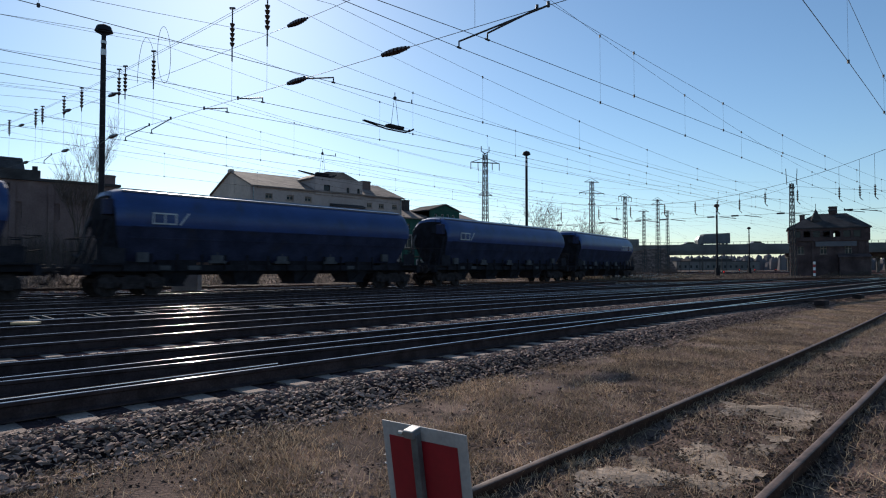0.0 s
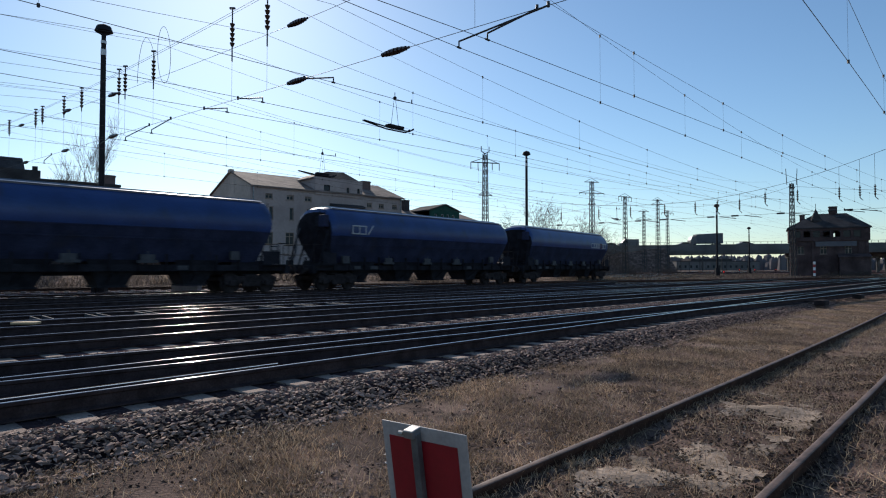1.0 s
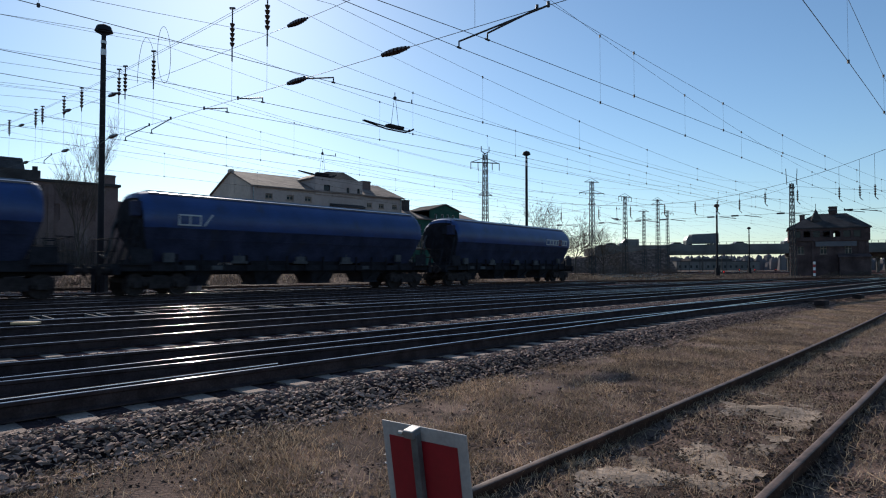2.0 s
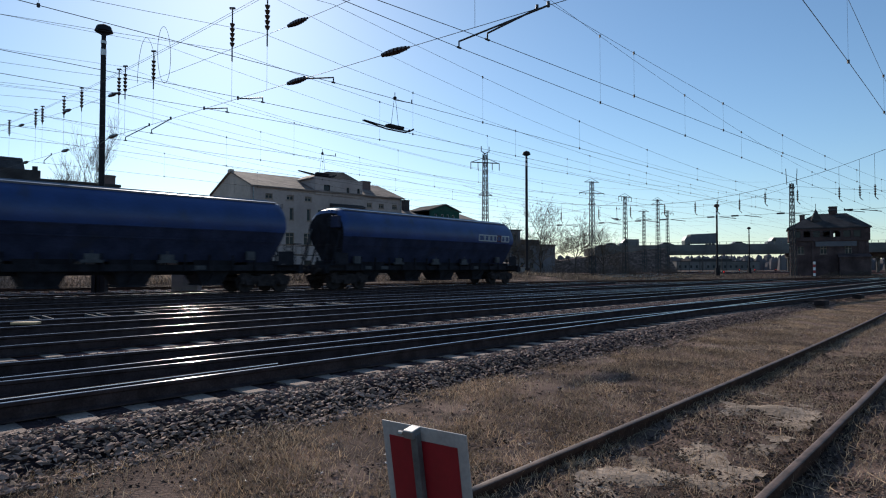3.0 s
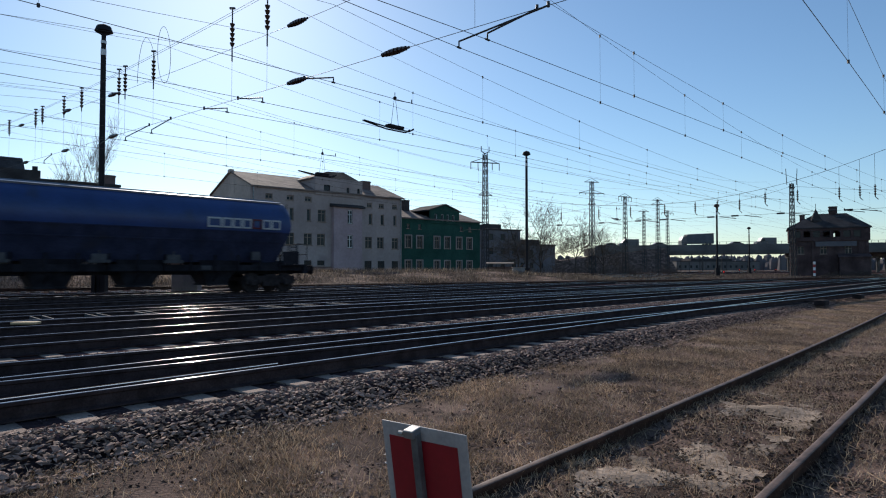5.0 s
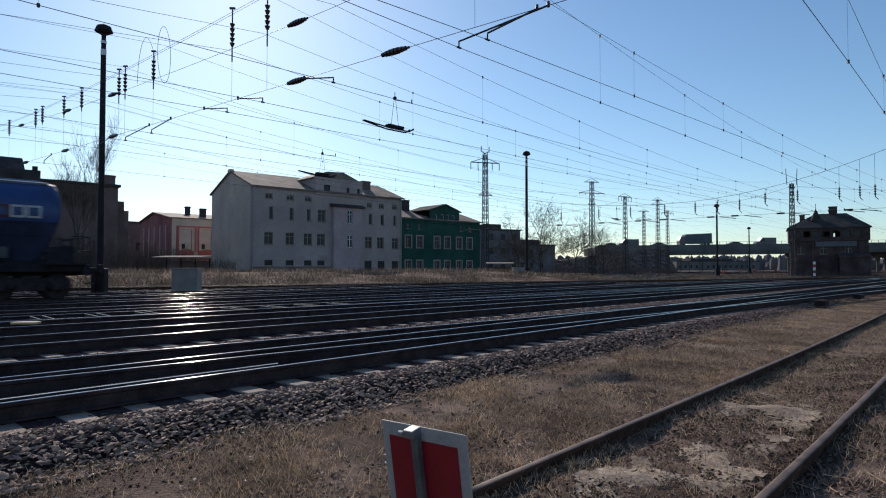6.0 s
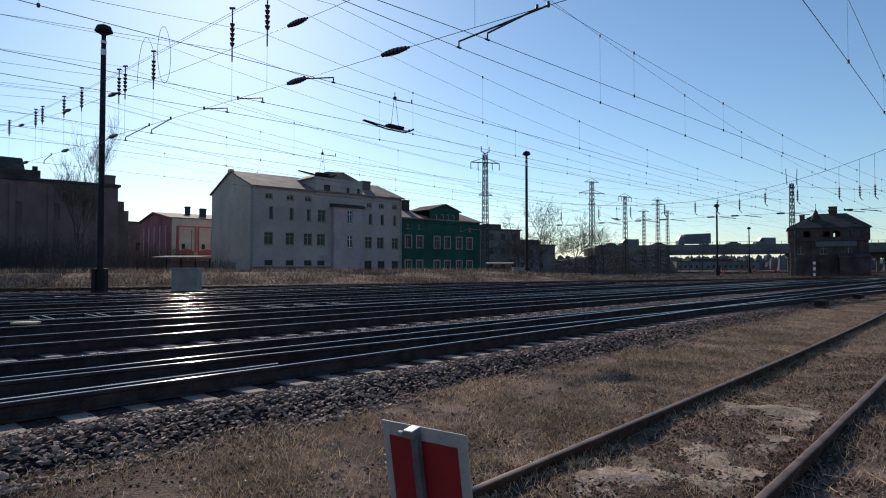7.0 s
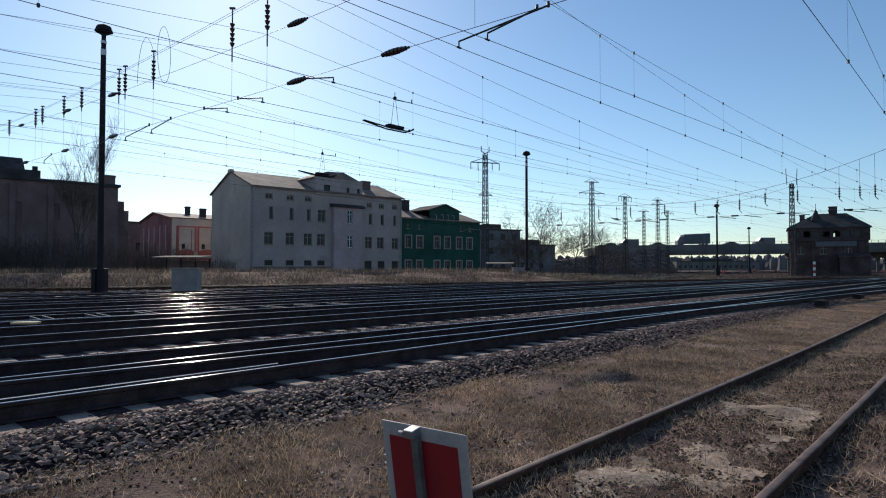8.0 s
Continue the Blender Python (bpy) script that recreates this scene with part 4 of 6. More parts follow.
far_block("shed", "low dark flat building between warehouse and villa", -56, 104, 14, 10, 9.0, "soot", 49, ((9, 11, 0.8),))


# ---- signal tower ----
def signal_tower():
    W, D = 10.2, 7.0
    e = empty("signal_tower", "dark brick signal box with hipped roof and band of windows", "signal box", Matrix.Translation((54.2, 97.0, -0.15)) @ Matrix.Rotation(radians(-28), 4, "Z"))
    bm = bmesh.new()
    low = [(1.0, 3.6, 1.9, 4.8), (4.0, 3.6, 4.9, 4.8), (7.2, 3.6, 8.1, 4.8)]
    wall_cells(bm, W, 0, 5.6, 0, 0.4, low)
    box(bm, 0, 0.4, 0, 0.4, D, 5.6)
    box(bm, W - 0.4, 0.4, 0, W, D, 5.6)
    box(bm, 0.4, D - 0.4, 0, W - 0.4, D, 5.6)
    box(bm, 0.39, 0.39, 5.3, W - 0.39, D - 0.39, 5.6)
    part("wall", bm, M["tower_brick"], e)
    for x in (0.0, 2.9, 5.9, 8.9, W - 0.35):
        bm = bmesh.new()
        box(bm, x, -0.12, 0, x + 0.35, -0.003, 5.5)
        part("pilaster", bm, M["tower_brick"], e)
    for h in low:
        window(e, h[0], h[1], 0.9, 1.2, 0, "concrete")
    bm = bmesh.new()
    xs = [0.5 + i * 1.3 for i in range(7)]
    top = [(x, 6.15, x + 0.95, 7.15) for x in xs]
    wall_cells(bm, W + 0.4, 5.6, 7.6, -0.2, 0.15, [(a + 0.2, b, c + 0.2, d) for a, b, c, d in top], Matrix.Translation((-0.2, 0, 0)))
    wall_cells(bm, W + 0.4, 5.6, 7.6, D - 0.15, D + 0.2, [(a + 0.35, b + 0.2, c + 0.05, d - 0.1) for a, b, c, d in top[2:7:2]], Matrix.Translation((-0.2, 0, 0)))
    box(bm, -0.2, 0.15, 5.6, 0.15, D - 0.15, 6.1)
    box(bm, W - 0.15, 0.15, 5.6, W + 0.2, D - 0.15, 6.1)
    for x in (-0.2, W - 0.15):
        box(bm, x, 0.15, 6.1, x + 0.35, 3.2, 7.6)
        box(bm, x, 5.0, 6.1, x + 0.35, D - 0.15, 7.6)
    part("signal_cabin", bm, M["tower_brick"], e)
    for a, b, c, d in top:
        bm = bmesh.new()
        for q in ((a, b, a + 0.06, d), (c - 0.06, b, c, d), (a + 0.06, b, c - 0.06, b + 0.06), (a + 0.06, d - 0.06, c - 0.06, d)):
            box(bm, q[0], -0.1, q[1], q[2], -0.04, q[3])
        part("window_frame", bm, M["roof_dark"], e)
        if a < 1.2 or 2.5 < a < 4.0 or a > 6.5:
            bm = bmesh.new()
            box(bm, a + 0.06, -0.08, b + 0.06, c - 0.06, -0.07, d - 0.06)
            part("window_pane", bm, M["glass"], e)
    bm = bmesh.new()
    box(bm, 3.4, -0.26, 4.75, 8.7, -0.21, 5.5)
    part("name_board", bm, M["block_grey"], e, "pale weathered board with unreadable lettering")
    bm = bmesh.new()
    o = 0.4
    z0, z1 = 7.5, 10.0
    a = [bm.verts.new(p) for p in ((-o, -o, z0), (W + o, -o, z0), (W + o, D + o, z0), (-o, D + o, z0))]
    b = [bm.verts.new(p) for p in ((-o, -o, z0 + 0.18), (W + o, -o, z0 + 0.18), (W + o, D + o, z0 + 0.18), (-o, D + o, z0 + 0.18))]
    r = [bm.verts.new((3.6, D / 2, z1)), bm.verts.new((W - 2.4, D / 2, z1))]
    bm.faces.new(a[::-1])
    for i in range(4):
        bm.faces.new((a[i], a[(i + 1) % 4], b[(i + 1) % 4], b[i]))
    bm.faces.new((b[0], b[1], r[1], r[0]))
    bm.faces.new((b[1], b[2], r[1]))
    bm.faces.new((b[2], b[3], r[0], r[1]))
    bm.faces.new((b[3], b[0], r[0]))
    part("roof", bm, M["roof_dark"], e)
    bm = bmesh.new()
    bmesh.ops.create_cone(bm, cap_ends=True, segments=8, radius1=0.85, radius2=0.02, depth=1.9, matrix=Matrix.Translation((3.6, 1.6, 9.75)))
    bar(bm, (3.6, 1.6, 10.6), (3.6, 1.6, 11.5), 0.04)
    bar(bm, (3.6, 1.6, 8.2), (3.6, 1.6, 8.85), 0.7, 8)
    part("turret", bm, M["roof_dark"], e)
    chimney(e, 6.0, D / 2, 9.4, 11.1, 1.1, 0.8, "tower_brick")
    chimney(e, 1.8, 3.0, 8.2, 9.9, 0.7, 0.6, "tower_brick")
    bm = bmesh.new()
    box(bm, 6.4, -2.4, 0, 10.1, -0.15, 3.0)
    extrude_profile(bm, [(-2.6, 3.0), (-0.14, 3.5), (-0.14, 3.65), (-2.6, 3.15)], 6.2, 10.3)
    part("porch", bm, M["tower_brick"], e)
    return e


signal_tower()


# ---- road bridge ----
def road_bridge():
    e = empty("road_bridge", "long concrete road bridge with railing over the yard", "bridge", kind="structure")
    y = 180.0
    TILT = Matrix(((1, 0, 0, 0), (0, 1, 0, 0), (0.012, 0, 1, -1.2), (0, 0, 0, 1)))
    bm = bmesh.new()
    extrude_profile(bm, [(y, 5.55), (y + 14, 5.55), (y + 14, 7.75), (y + 0.2, 7.75), (y + 0.2, 8.35), (y - 0.3, 8.35), (y - 0.3, 6.6)], 44, 330, TILT)
    part("deck", bm, M["bridge"], e)
    bm = bmesh.new()
    for i in range(143):
        x = 44 + i * 2
        box(bm, x - 0.04, y - 0.3, 8.3, x + 0.04, y - 0.22, 9.1, TILT)
    box(bm, 44, y - 0.31, 9.04, 330, y - 0.21, 9.1, TILT)
    part("railing", bm, M["lattice"], e)
    for x in (107, 132, 165, 205, 250, 290):
        bm = bmesh.new()
        for k in range(4):
            bar(bm, (x, y + 1.5 + k * 3.6, -0.2), (x, y + 1.5 + k * 3.6, 4.9), 0.45, 12)
        box(bm, x - 0.6, y + 0.6, 4.3, x + 0.6, y + 13.4, 5.54 + 0.012 * (x - 100))
        part("pier", bm, M["bridge"], e)
    # earth ramp up to the bridge
    bm = bmesh.new()
    n = 10
    rows = []
    for i in range(n + 1):
        q = i / n
        x = 10 + 54 * q
        z = 0.4 + 6.7 * min(1, q * 1.02)
        rows.append([bm.verts.new(p) for p in ((x, y - 2 - 9 * q, -0.2), (x, y - 1, z), (x, y + 15, z), (x, y + 22, -0.2))])
    for a, b in zip(rows, rows[1:]):
        for k in range(3):
            bm.faces.new((a[k], b[k], b[k + 1], a[k + 1]))
    bm.faces.new(rows[-1])
    bmesh.ops.recalc_face_normals(bm, faces=bm.faces[:])
    part("ramp", bm, M["ground"], e, "overgrown earth ramp")
    return e


road_bridge()


# ---- lamps and masts ----
def yard_lamp(x, y, h, label):
    e = empty("lamp_mast", label, "yard lamp", Matrix.Translation((x, y, -0.1)), group="yard lamps")
    bm = bmesh.new()
    bar(bm, (0, 0, 0), (0, 0, h - 1.2), 0.16, 14, 0.125)
    smooth(part("pole", bm, M["mast_dark"], e), 40)
    bm = bmesh.new()
    for q in (-1, 1):
        box(bm, q * 0.23 - 0.10, -0.2, 0, q * 0.23 + 0.10, 0.2, 1.42, bevel=0.03)
    box(bm, -0.36, -0.25, 0, 0.36, 0.25, 0.1)
    part("base_cabinet", bm, M["mast_dark"], e)
    for k in (1.55, 0.95):
        bm = bmesh.new()
        bar(bm, (0, 0, h - k), (0, 0, h - k + (0.3 if k > 1 else 0.14)), 0.135, 14)
        part("white_band", bm, M["white"], e)
    bm = bmesh.new()
    bar(bm, (0, 0, h - 1.2), (0, 0, h - 0.4), 0.115, 12, 0.10)
    bar(bm, (0, 0, h - 0.5), (0, 0, h - 0.34), 0.14, 18, 0.43)
    bar(bm, (0, 0, h - 0.34), (0, 0, h - 0.08), 0.43, 18, 0.33)
    bar(bm, (0, 0, h - 0.08), (0, 0, h + 0.05), 0.33, 18, 0.06)
    smooth(part("lamp_head", bm, M["mast_dark"], e), 40)
    return e


yard_lamp(-17.1, 31.0, 13.7, "tall dark yard lamp with mushroom head and white bands")
yard_lamp(8.7, 64.5, 13.6, "tall dark yard lamp with mushroom head standing by the bank")
yard_lamp(40.6, 92, 10.9, "dark yard lamp with mushroom head before the bridge")
yard_lamp(69.0, 140, 10.6, "distant dark yard lamp before the bridge")


def lattice_mast(x, y, h, w0, w1, arms=(), turn=42, label="grey steel lattice mast", horns=False):
    e = empty("lattice_mast", label, "lattice mast", Matrix.Translation((x, y, -0.2)) @ Matrix.Rotation(radians(turn), 4, "Z"), group="lattice masts")
    w0, w1 = w0 * 0.68, w1 * 0.62
    bm = bmesh.new()
    def leg(sx, sy, z):
        k = (w0 + (w1 - w0) * z / h) / 2
        return Vector((sx * k, sy * k, z))
    c = ((-1, -1), (1, -1), (1, 1), (-1, 1))
    for s in c:
        bar(bm, leg(*s, 0), leg(*s, h), 0.06, 4)
    n = max(8, int(h / 0.95))
    for i in range(n):
        z0, z1 = h * i / n, h * (i + 1) / n
        for k in range(4):
            a, b = c[k], c[(k + 1) % 4]
            bar(bm, leg(*a, z0), leg(*b, z1), 0.026, 4)
            bar(bm, leg(*b, z0), leg(*a, z1), 0.026, 4)
    box(bm, -w0 / 2 - 0.3, -w0 / 2 - 0.3, -0.3, w0 / 2 + 0.3, w0 / 2 + 0.3, 0.25)
    part("lattice_shaft", bm, M["lattice"], e)
    for z, l, drop in arms:
        bm = bmesh.new()
        bar(bm, (-l, 0, z), (l, 0, z + 0.05), 0.07, 5)
        for s in (-1, 1):
            bar(bm, (s * l, 0, z), (0, 0, z + 0.7), 0.04, 5)
        part("cross_arm", bm, M["lattice"], e)
        if drop:
            for q in (-l, -l * 0.5, l * 0.5, l):
                bm = bmesh.new()
                bar(bm, (q, 0, z), (q, 0, z - drop), 0.05, 6)
                part("hanging_insulator", bm, M["insulator"], e)
    if horns:
        bm = bmesh.new()
        for s in (-1, 1):
            bar(bm, (0, 0, h), (s * 0.55, 0, h + 0.3), 0.06, 5)
            bar(bm, (s * 0.55, 0, h + 0.3), (s * 0.55, 0, h + 0.95), 0.06, 5)
        part("horns", bm, M["lattice"], e)
    return e


lattice_mast(5.45, 80, 16.3, 1.1, 0.7, ((15.1, 2.0, 0.9), (10.9, 0.9, 0)), 20, horns=True)
lattice_mast(26.9, 112, 17.2, 1.3, 0.8, ((17.0, 1.5, 0), (15.0, 2.6, 0.3), (13.0, 0.8, 0)), 20)
lattice_mast(36.7, 125, 16.0, 1.2, 0.7, ((15.8, 2.0, 0.9),), 35)
lattice_mast(51.8, 160, 16.3, 1.2, 0.7, ((16.0, 1.6, 0.0), (14.0, 2.4, 0)), 20)
lattice_mast(50.2, 145, 17.6, 1.2, 0.7, ((17.3, 1.4, 0.0), (16.3, 1.8, 0)), 20)
lattice_mast(61.5, 170, 17.2, 1.2, 0.7, ((16.5, 2.0, 0.5),), 20)
lattice_mast(51.5, 91.5, 14.0, 1.1, 0.6, ((13.4, 0.9, 0.0),), 35, label="steel lattice mast of the overhead wire span beside the signal box")

# slim catenary masts far down the yard
def far_mast():
    e = empty("wire_mast", "slim distant overhead wire mast in the yard", "wire mast", group="distant wire masts")
    bm = bmesh.new()
    bar(bm, (0, 0, -0.3), (0, 0, 7.6), 0.13, 6, 0.08)
    part("pole", bm, M["lattice"], e)
    bm = bmesh.new()
    bar(bm, (0, 0, 6.2), (-2.4, 0, 6.6), 0.045, 5)
    bar(bm, (0, 0, 7.4), (-2.2, 0, 6.6), 0.03, 5)
    part("bracket", bm, M["lattice"], e)
    return e


first_mast = far_mast()
first_mast.matrix_basis = pose(92, 205, 0)
r_m = random.Random(31)
for i in range(34):
    y_m = r_m.uniform(200, 380)
    copy_thing(first_mast, pose(y_m * r_m.uniform(0.34, 0.72), y_m, 0, 0, 0, r_m.choice((20, 200))))

# ---- overhead wires ----
U = Vector((math.sin(MAIN.th), math.cos(MAIN.th), 0))
N = Vector((-math.cos(MAIN.th), math.sin(MAIN.th), 0))


def spot(s, d, z):
    """Place by distance along and to the left of the eye, in the frame of the main track."""
    return U * s + N * d + Vector((0, 0, z))


def on_line(line, s_main, off=0.0):
    """Where a track crosses the cross-section at s_main."""
    a, b = s_main - 60, s_main + 60
    for _ in range(40):
        m = (a + b) / 2
        if line.at(m, off).dot(U) < s_main:
            a = m
        else:
            b = m
    return (a + b) / 2


def sag(a, b, drop, n=16):
    a, b = Vector(a), Vector(b)
    return [a.lerp(b, i / n) - Vector((0, 0, 4 * drop * (i / n) * (1 - i / n))) for i in range(n + 1)]


def wire_run(name, runs, r, parent, material="wire", label=""):
    cu = bpy.data.curves.new(name, "CURVE")
    cu.dimensions = "3D"
    cu.bevel_depth, cu.bevel_resolution = r, 0
    for pts in runs:
        sp = cu.splines.new("POLY")
        sp.points.add(len(pts) - 1)
        for p, q in zip(sp.points, pts):
            p.co = (*q, 1)
    cu.materials.append(M[material])
    dg = bpy.data.objects.new("tmp", cu)
    me = bpy.data.meshes.new_from_object(dg)
    bpy.data.objects.remove(dg)
    me.name = name
    ob = new(name, me)
    ob.parent = parent
    return tagged(ob, label)


SPANS = (-45.0, 9.0, 58.5, 110.0, 165.0)
ROPE = lambda d: 5.87 + 0.0285 * (d - 5.8)      # lower steady rope of the near cross span


def catenary(label, line, at_d, zm=7.6, dip=1.5, s_end=165, r=0.0062, zc=None, drops=9):
    """Contact wire, messenger and droppers along a track; at_d is where they cross the near span."""
    e = empty("overhead_line", label, "overhead wire", group="overhead lines")
    off = at_d - line.at(on_line(line, 9.0)).dot(N)
    zc = ROPE(at_d) - 0.30 if zc is None else zc
    stops = [s for s in SPANS if s <= s_end]
    contact, mess, drop = [], [], []
    for a, b in zip(stops, stops[1:]):
        n = 18
        cs, ms = [], []
        for i in range(n + 1):
            q = i / n
            s = a + (b - a) * q
            w = max(0.0, 1 - abs(s - 9) / 50)
            top = zm * w + 7.0 * (1 - w)
            p = line.at(on_line(line, s), off * w)
            cs.append(Vector((p.x, p.y, zc * w + 5.65 * (1 - w))))
            ms.append(Vector((p.x, p.y, top - 4 * min(dip, 1.1) * q * (1 - q))))
        contact.append(cs)
        mess.append(ms)
        for i in range(1, drops):
            q = i / drops
            k = min(n - 1, int(q * n))
            f = q * n - k
            drop.append([cs[k].lerp(cs[k + 1], f), ms[k].lerp(ms[k + 1], f)])
    wire_run("contact_wire", contact, r * 1.1, e)
    wire_run("messenger_wire", mess, r * 0.85, e)
    tagged(wire_run("dropper_wires", drop, r * 0.42, e), kind="stuff")
    bm = bmesh.new()
    for a, b in drop:
        for p in (a, b):
            if p.y > 0 and p.length < 70:
                box(bm, p.x - 0.018, p.y - 0.018, p.z - 0.035, p.x + 0.018, p.y + 0.018, p.z + 0.035)
    if bm.verts:
        tagged(part("dropper_clamps", bm, M["wire"], e), kind="stuff")
    else:
        bm.free()
    return e


catenary("overhead contact and messenger wire above the rusty siding", SIDING, 2.25, zc=5.45, zm=7.2, dip=1.0)
catenary("overhead contact and messenger wire above the main track", MAIN, 7.8, zm=7.9, dip=1.9)
catenary("overhead wire above the merging turnout track", BRANCH, 7.1, zm=7.0, dip=0.8, s_end=58.5)
catenary("overhead wire above the second running track", SECOND, 11.72)
catenary("overhead wire above the third running track", THIRD, 14.8, zm=7.7)
catenary("overhead wire above the crossover track", LINK, 16.7, zm=7.7, s_end=58.5)
catenary("overhead wire above the fourth running track", FOURTH, 21.9, zm=7.8)
catenary("overhead wire above the fifth running track", FIFTH, 24.2, zm=7.8)
catenary("overhead wire above the freight train", TRAIN, 27.0, zm=8.0)
catenary("overhead wire above the track behind the train", SIXTH, 34.1, zm=8.1)


def feeder(label, d0, d1, z, dip):
    e = empty("feeder_line", label, "overhead wire", group="feeder lines")
    runs = []
    for a, b in zip(SPANS, SPANS[1:]):
        da, db = d0 + (d1 - d0) * (a + 45) / 210, d0 + (d1 - d0) * (b + 45) / 210
        runs.append(sag(spot(a, da, z), spot(b, db, z), dip))
    wire_run("wire", runs, 0.0052, e)
    return e


for d0, d1, z, dip in ((20, 24, 8.9, 1.2), (24, 27, 9.0, 1.3), (27, 33, 8.6, 1.0), (30, 38, 9.4, 1.3), (33, 40, 8.8, 1.2), (36, 47, 9.9, 1.4), (40, 47, 9.1, 1.2), (14, 17, 8.8, 1.5)):
    feeder("thin feeder wire strung along the yard", d0, d1, z, dip)


def insulator(bm, a, b, r, sheds=4, core=0.025):
    """A string of porcelain sheds from a to b."""
    a, b = Vector(a), Vector(b)
    bar(bm, a, b, core, 6)
    w = (b - a).normalized()
    L = (b - a).length
    for i in range(sheds):
        c = a + w * L * (0.2 + 0.6 * i / max(1, sheds - 1))
        bar(bm, c - w * L * 0.06, c + w * L * 0.05, r, 12, r * 0.45)


def rod_insulator(bm, a, b, r):
    """A short ribbed rod set into a wire."""
    a, b = Vector(a), Vector(b)
    bar(bm, a.lerp(b, -0.15), a.lerp(b, 1.15), 0.03, 6)
    for i in range(7):
        q = i / 6
        c = a.lerp(b, q)
        rr = r * (0.45 + 0.55 * math.sin(math.pi * (0.12 + 0.76 * q)))
        bar(bm, c, a.lerp(b, q + 0.11), rr, 10)


def head_span():
    """Cross ropes over the whole fan of tracks, between masts outside it."""
    S = 9.0
    e = empty("head_span", "cross-span ropes with insulators and steady arms over the tracks", "overhead line")
    zu = lambda d: 7.52 + 0.024 * max(0, d - 11) + 0.0009 * (d - 11) ** 2
    zt = lambda d: 8.75 + 0.0012 * (d - 18) ** 2
    ds = np.arange(-10, 52.1, 2.0).tolist()
    wire_run("lower_steady_rope", [[spot(S, d, ROPE(d)) for d in ds]], 0.007, e)
    wire_run("upper_steady_rope", [[spot(S, d, zu(d)) for d in ds]], 0.007, e)
    for k in (0.0, 0.14):
        wire_run("cross_rope", [[spot(S + k, d, zt(d) + k * 0.3) for d in ds]], 0.007, e)
    # porcelain insulators hung below the cross rope
    for d, lo in ((14.6, 7.3), (16.45, 7.3), (21.8, 7.55), (24.3, 7.65), (24.9, 7.6), (29.0, 8.0), (31.3, 8.1), (34.5, 8.3), (35.6, 8.3), (40.5, 8.6), (7.4, 7.1)):
        a, b = spot(S, d, zt(d) + 0.1), spot(S, d, lo)
        bm = bmesh.new()
        bar(bm, a, b, 0.02, 6)
        w = (b - a).normalized()
        for i in range(5):
            c = a.lerp(b, 0.5) + w * (i - 2) * 0.14
            bar(bm, c - w * 0.045, c + w * 0.045, 0.075, 12, 0.04)
        box(bm, a.x - 0.08, a.y - 0.03, a.z - 0.02, a.x + 0.08, a.y + 0.03, a.z + 0.03)
        part("hanging_insulator", bm, M["insulator"], e, "ribbed brown porcelain insulator")
        wire_run("hanger_wire", [[b, spot(S, d, ROPE(d))]], 0.004, e)
    # rod insulators set into the ropes
    for d, f in ((9.6, ROPE), (13.2, ROPE), (13.2, zu), (25.5, zu), (30.8, zu), (38.1, zu), (25.4, ROPE), (31.0, ROPE), (37.2, ROPE)):
        bm = bmesh.new()
        rod_insulator(bm, spot(S, d - 0.33, f(d - 0.33)), spot(S, d + 0.33, f(d + 0.33)), 0.075)
        part("rope_insulator", bm, M["insulator"], e, "dark ribbed rod insulator")
    # steady arms from the lower rope to the contact wires
    for d, root in ((7.8, 5.77), (7.1, 6.0), (11.72, 12.9), (14.8, 16.1), (16.7, 18.1), (21.9, 20.4), (24.2, 22.1), (27.0, 25.6), (34.1, 33.0)):
        q = spot(S, root, ROPE(root))
        c = spot(S, d, ROPE(d) - 0.30)
        k = c + Vector((0, 0, 0.12))
        bm = bmesh.new()
        bar(bm, q, k, 0.018, 8)
        bar(bm, k, c, 0.016, 6)
        bar(bm, c - U * 0.05, c + U * 0.05, 0.022, 6)
        bar(bm, q - Vector((0, 0, 0.03)), q + Vector((0, 0, 0.07)), 0.028, 6)
        part("steady_arm", bm, M["wire"], e)
    # slack jumper between two hanging insulators: a pair of open loops
    arch = [spot(S + 0.2, 23.7 - 1.55 * (i / 24) ** 1.3, 7.75 + 1.95 * math.sin(math.pi * (0.02 + 0.9 * i / 24)) ** 0.55) for i in range(25)]
    ring = [spot(S + 0.2, 21.45 + 0.52 * math.sin(6.2832 * i / 32), 8.72 + 0.98 * math.cos(6.2832 * i / 32) + 0.25 * math.sin(6.2832 * i / 32)) for i in range(33)]
    wire_run("jumper_loop", [arch], 0.008, e)
    wire_run("jumper_loop", [ring], 0.008, e)
    for d in (-10.0, 52.0):
        bm = bmesh.new()
        b0 = spot(S, d, -0.2)
        for sx, sy in ((-1, -1), (1, -1), (1, 1), (-1, 1)):
            bar(bm, b0 + Vector((sx * 0.6, sy * 0.6, 0)), b0 + Vector((sx * 0.3, sy * 0.3, 11.5)), 0.06, 4)
        for i in range(11):
            for sx, sy, tx, ty in ((-1, -1, 1, -1), (1, -1, 1, 1), (1, 1, -1, 1), (-1, 1, -1, -1)):
                k0, k1 = 0.6 - 0.3 * i / 11, 0.6 - 0.3 * (i + 1) / 11
                bar(bm, b0 + Vector((sx * k0, sy * k0, i * 1.04)), b0 + Vector((tx * k1, ty * k1, i * 1.04 + 1.04)), 0.03, 4)
        part("span_mast", bm, M["lattice"], e)
    return e


head_span()


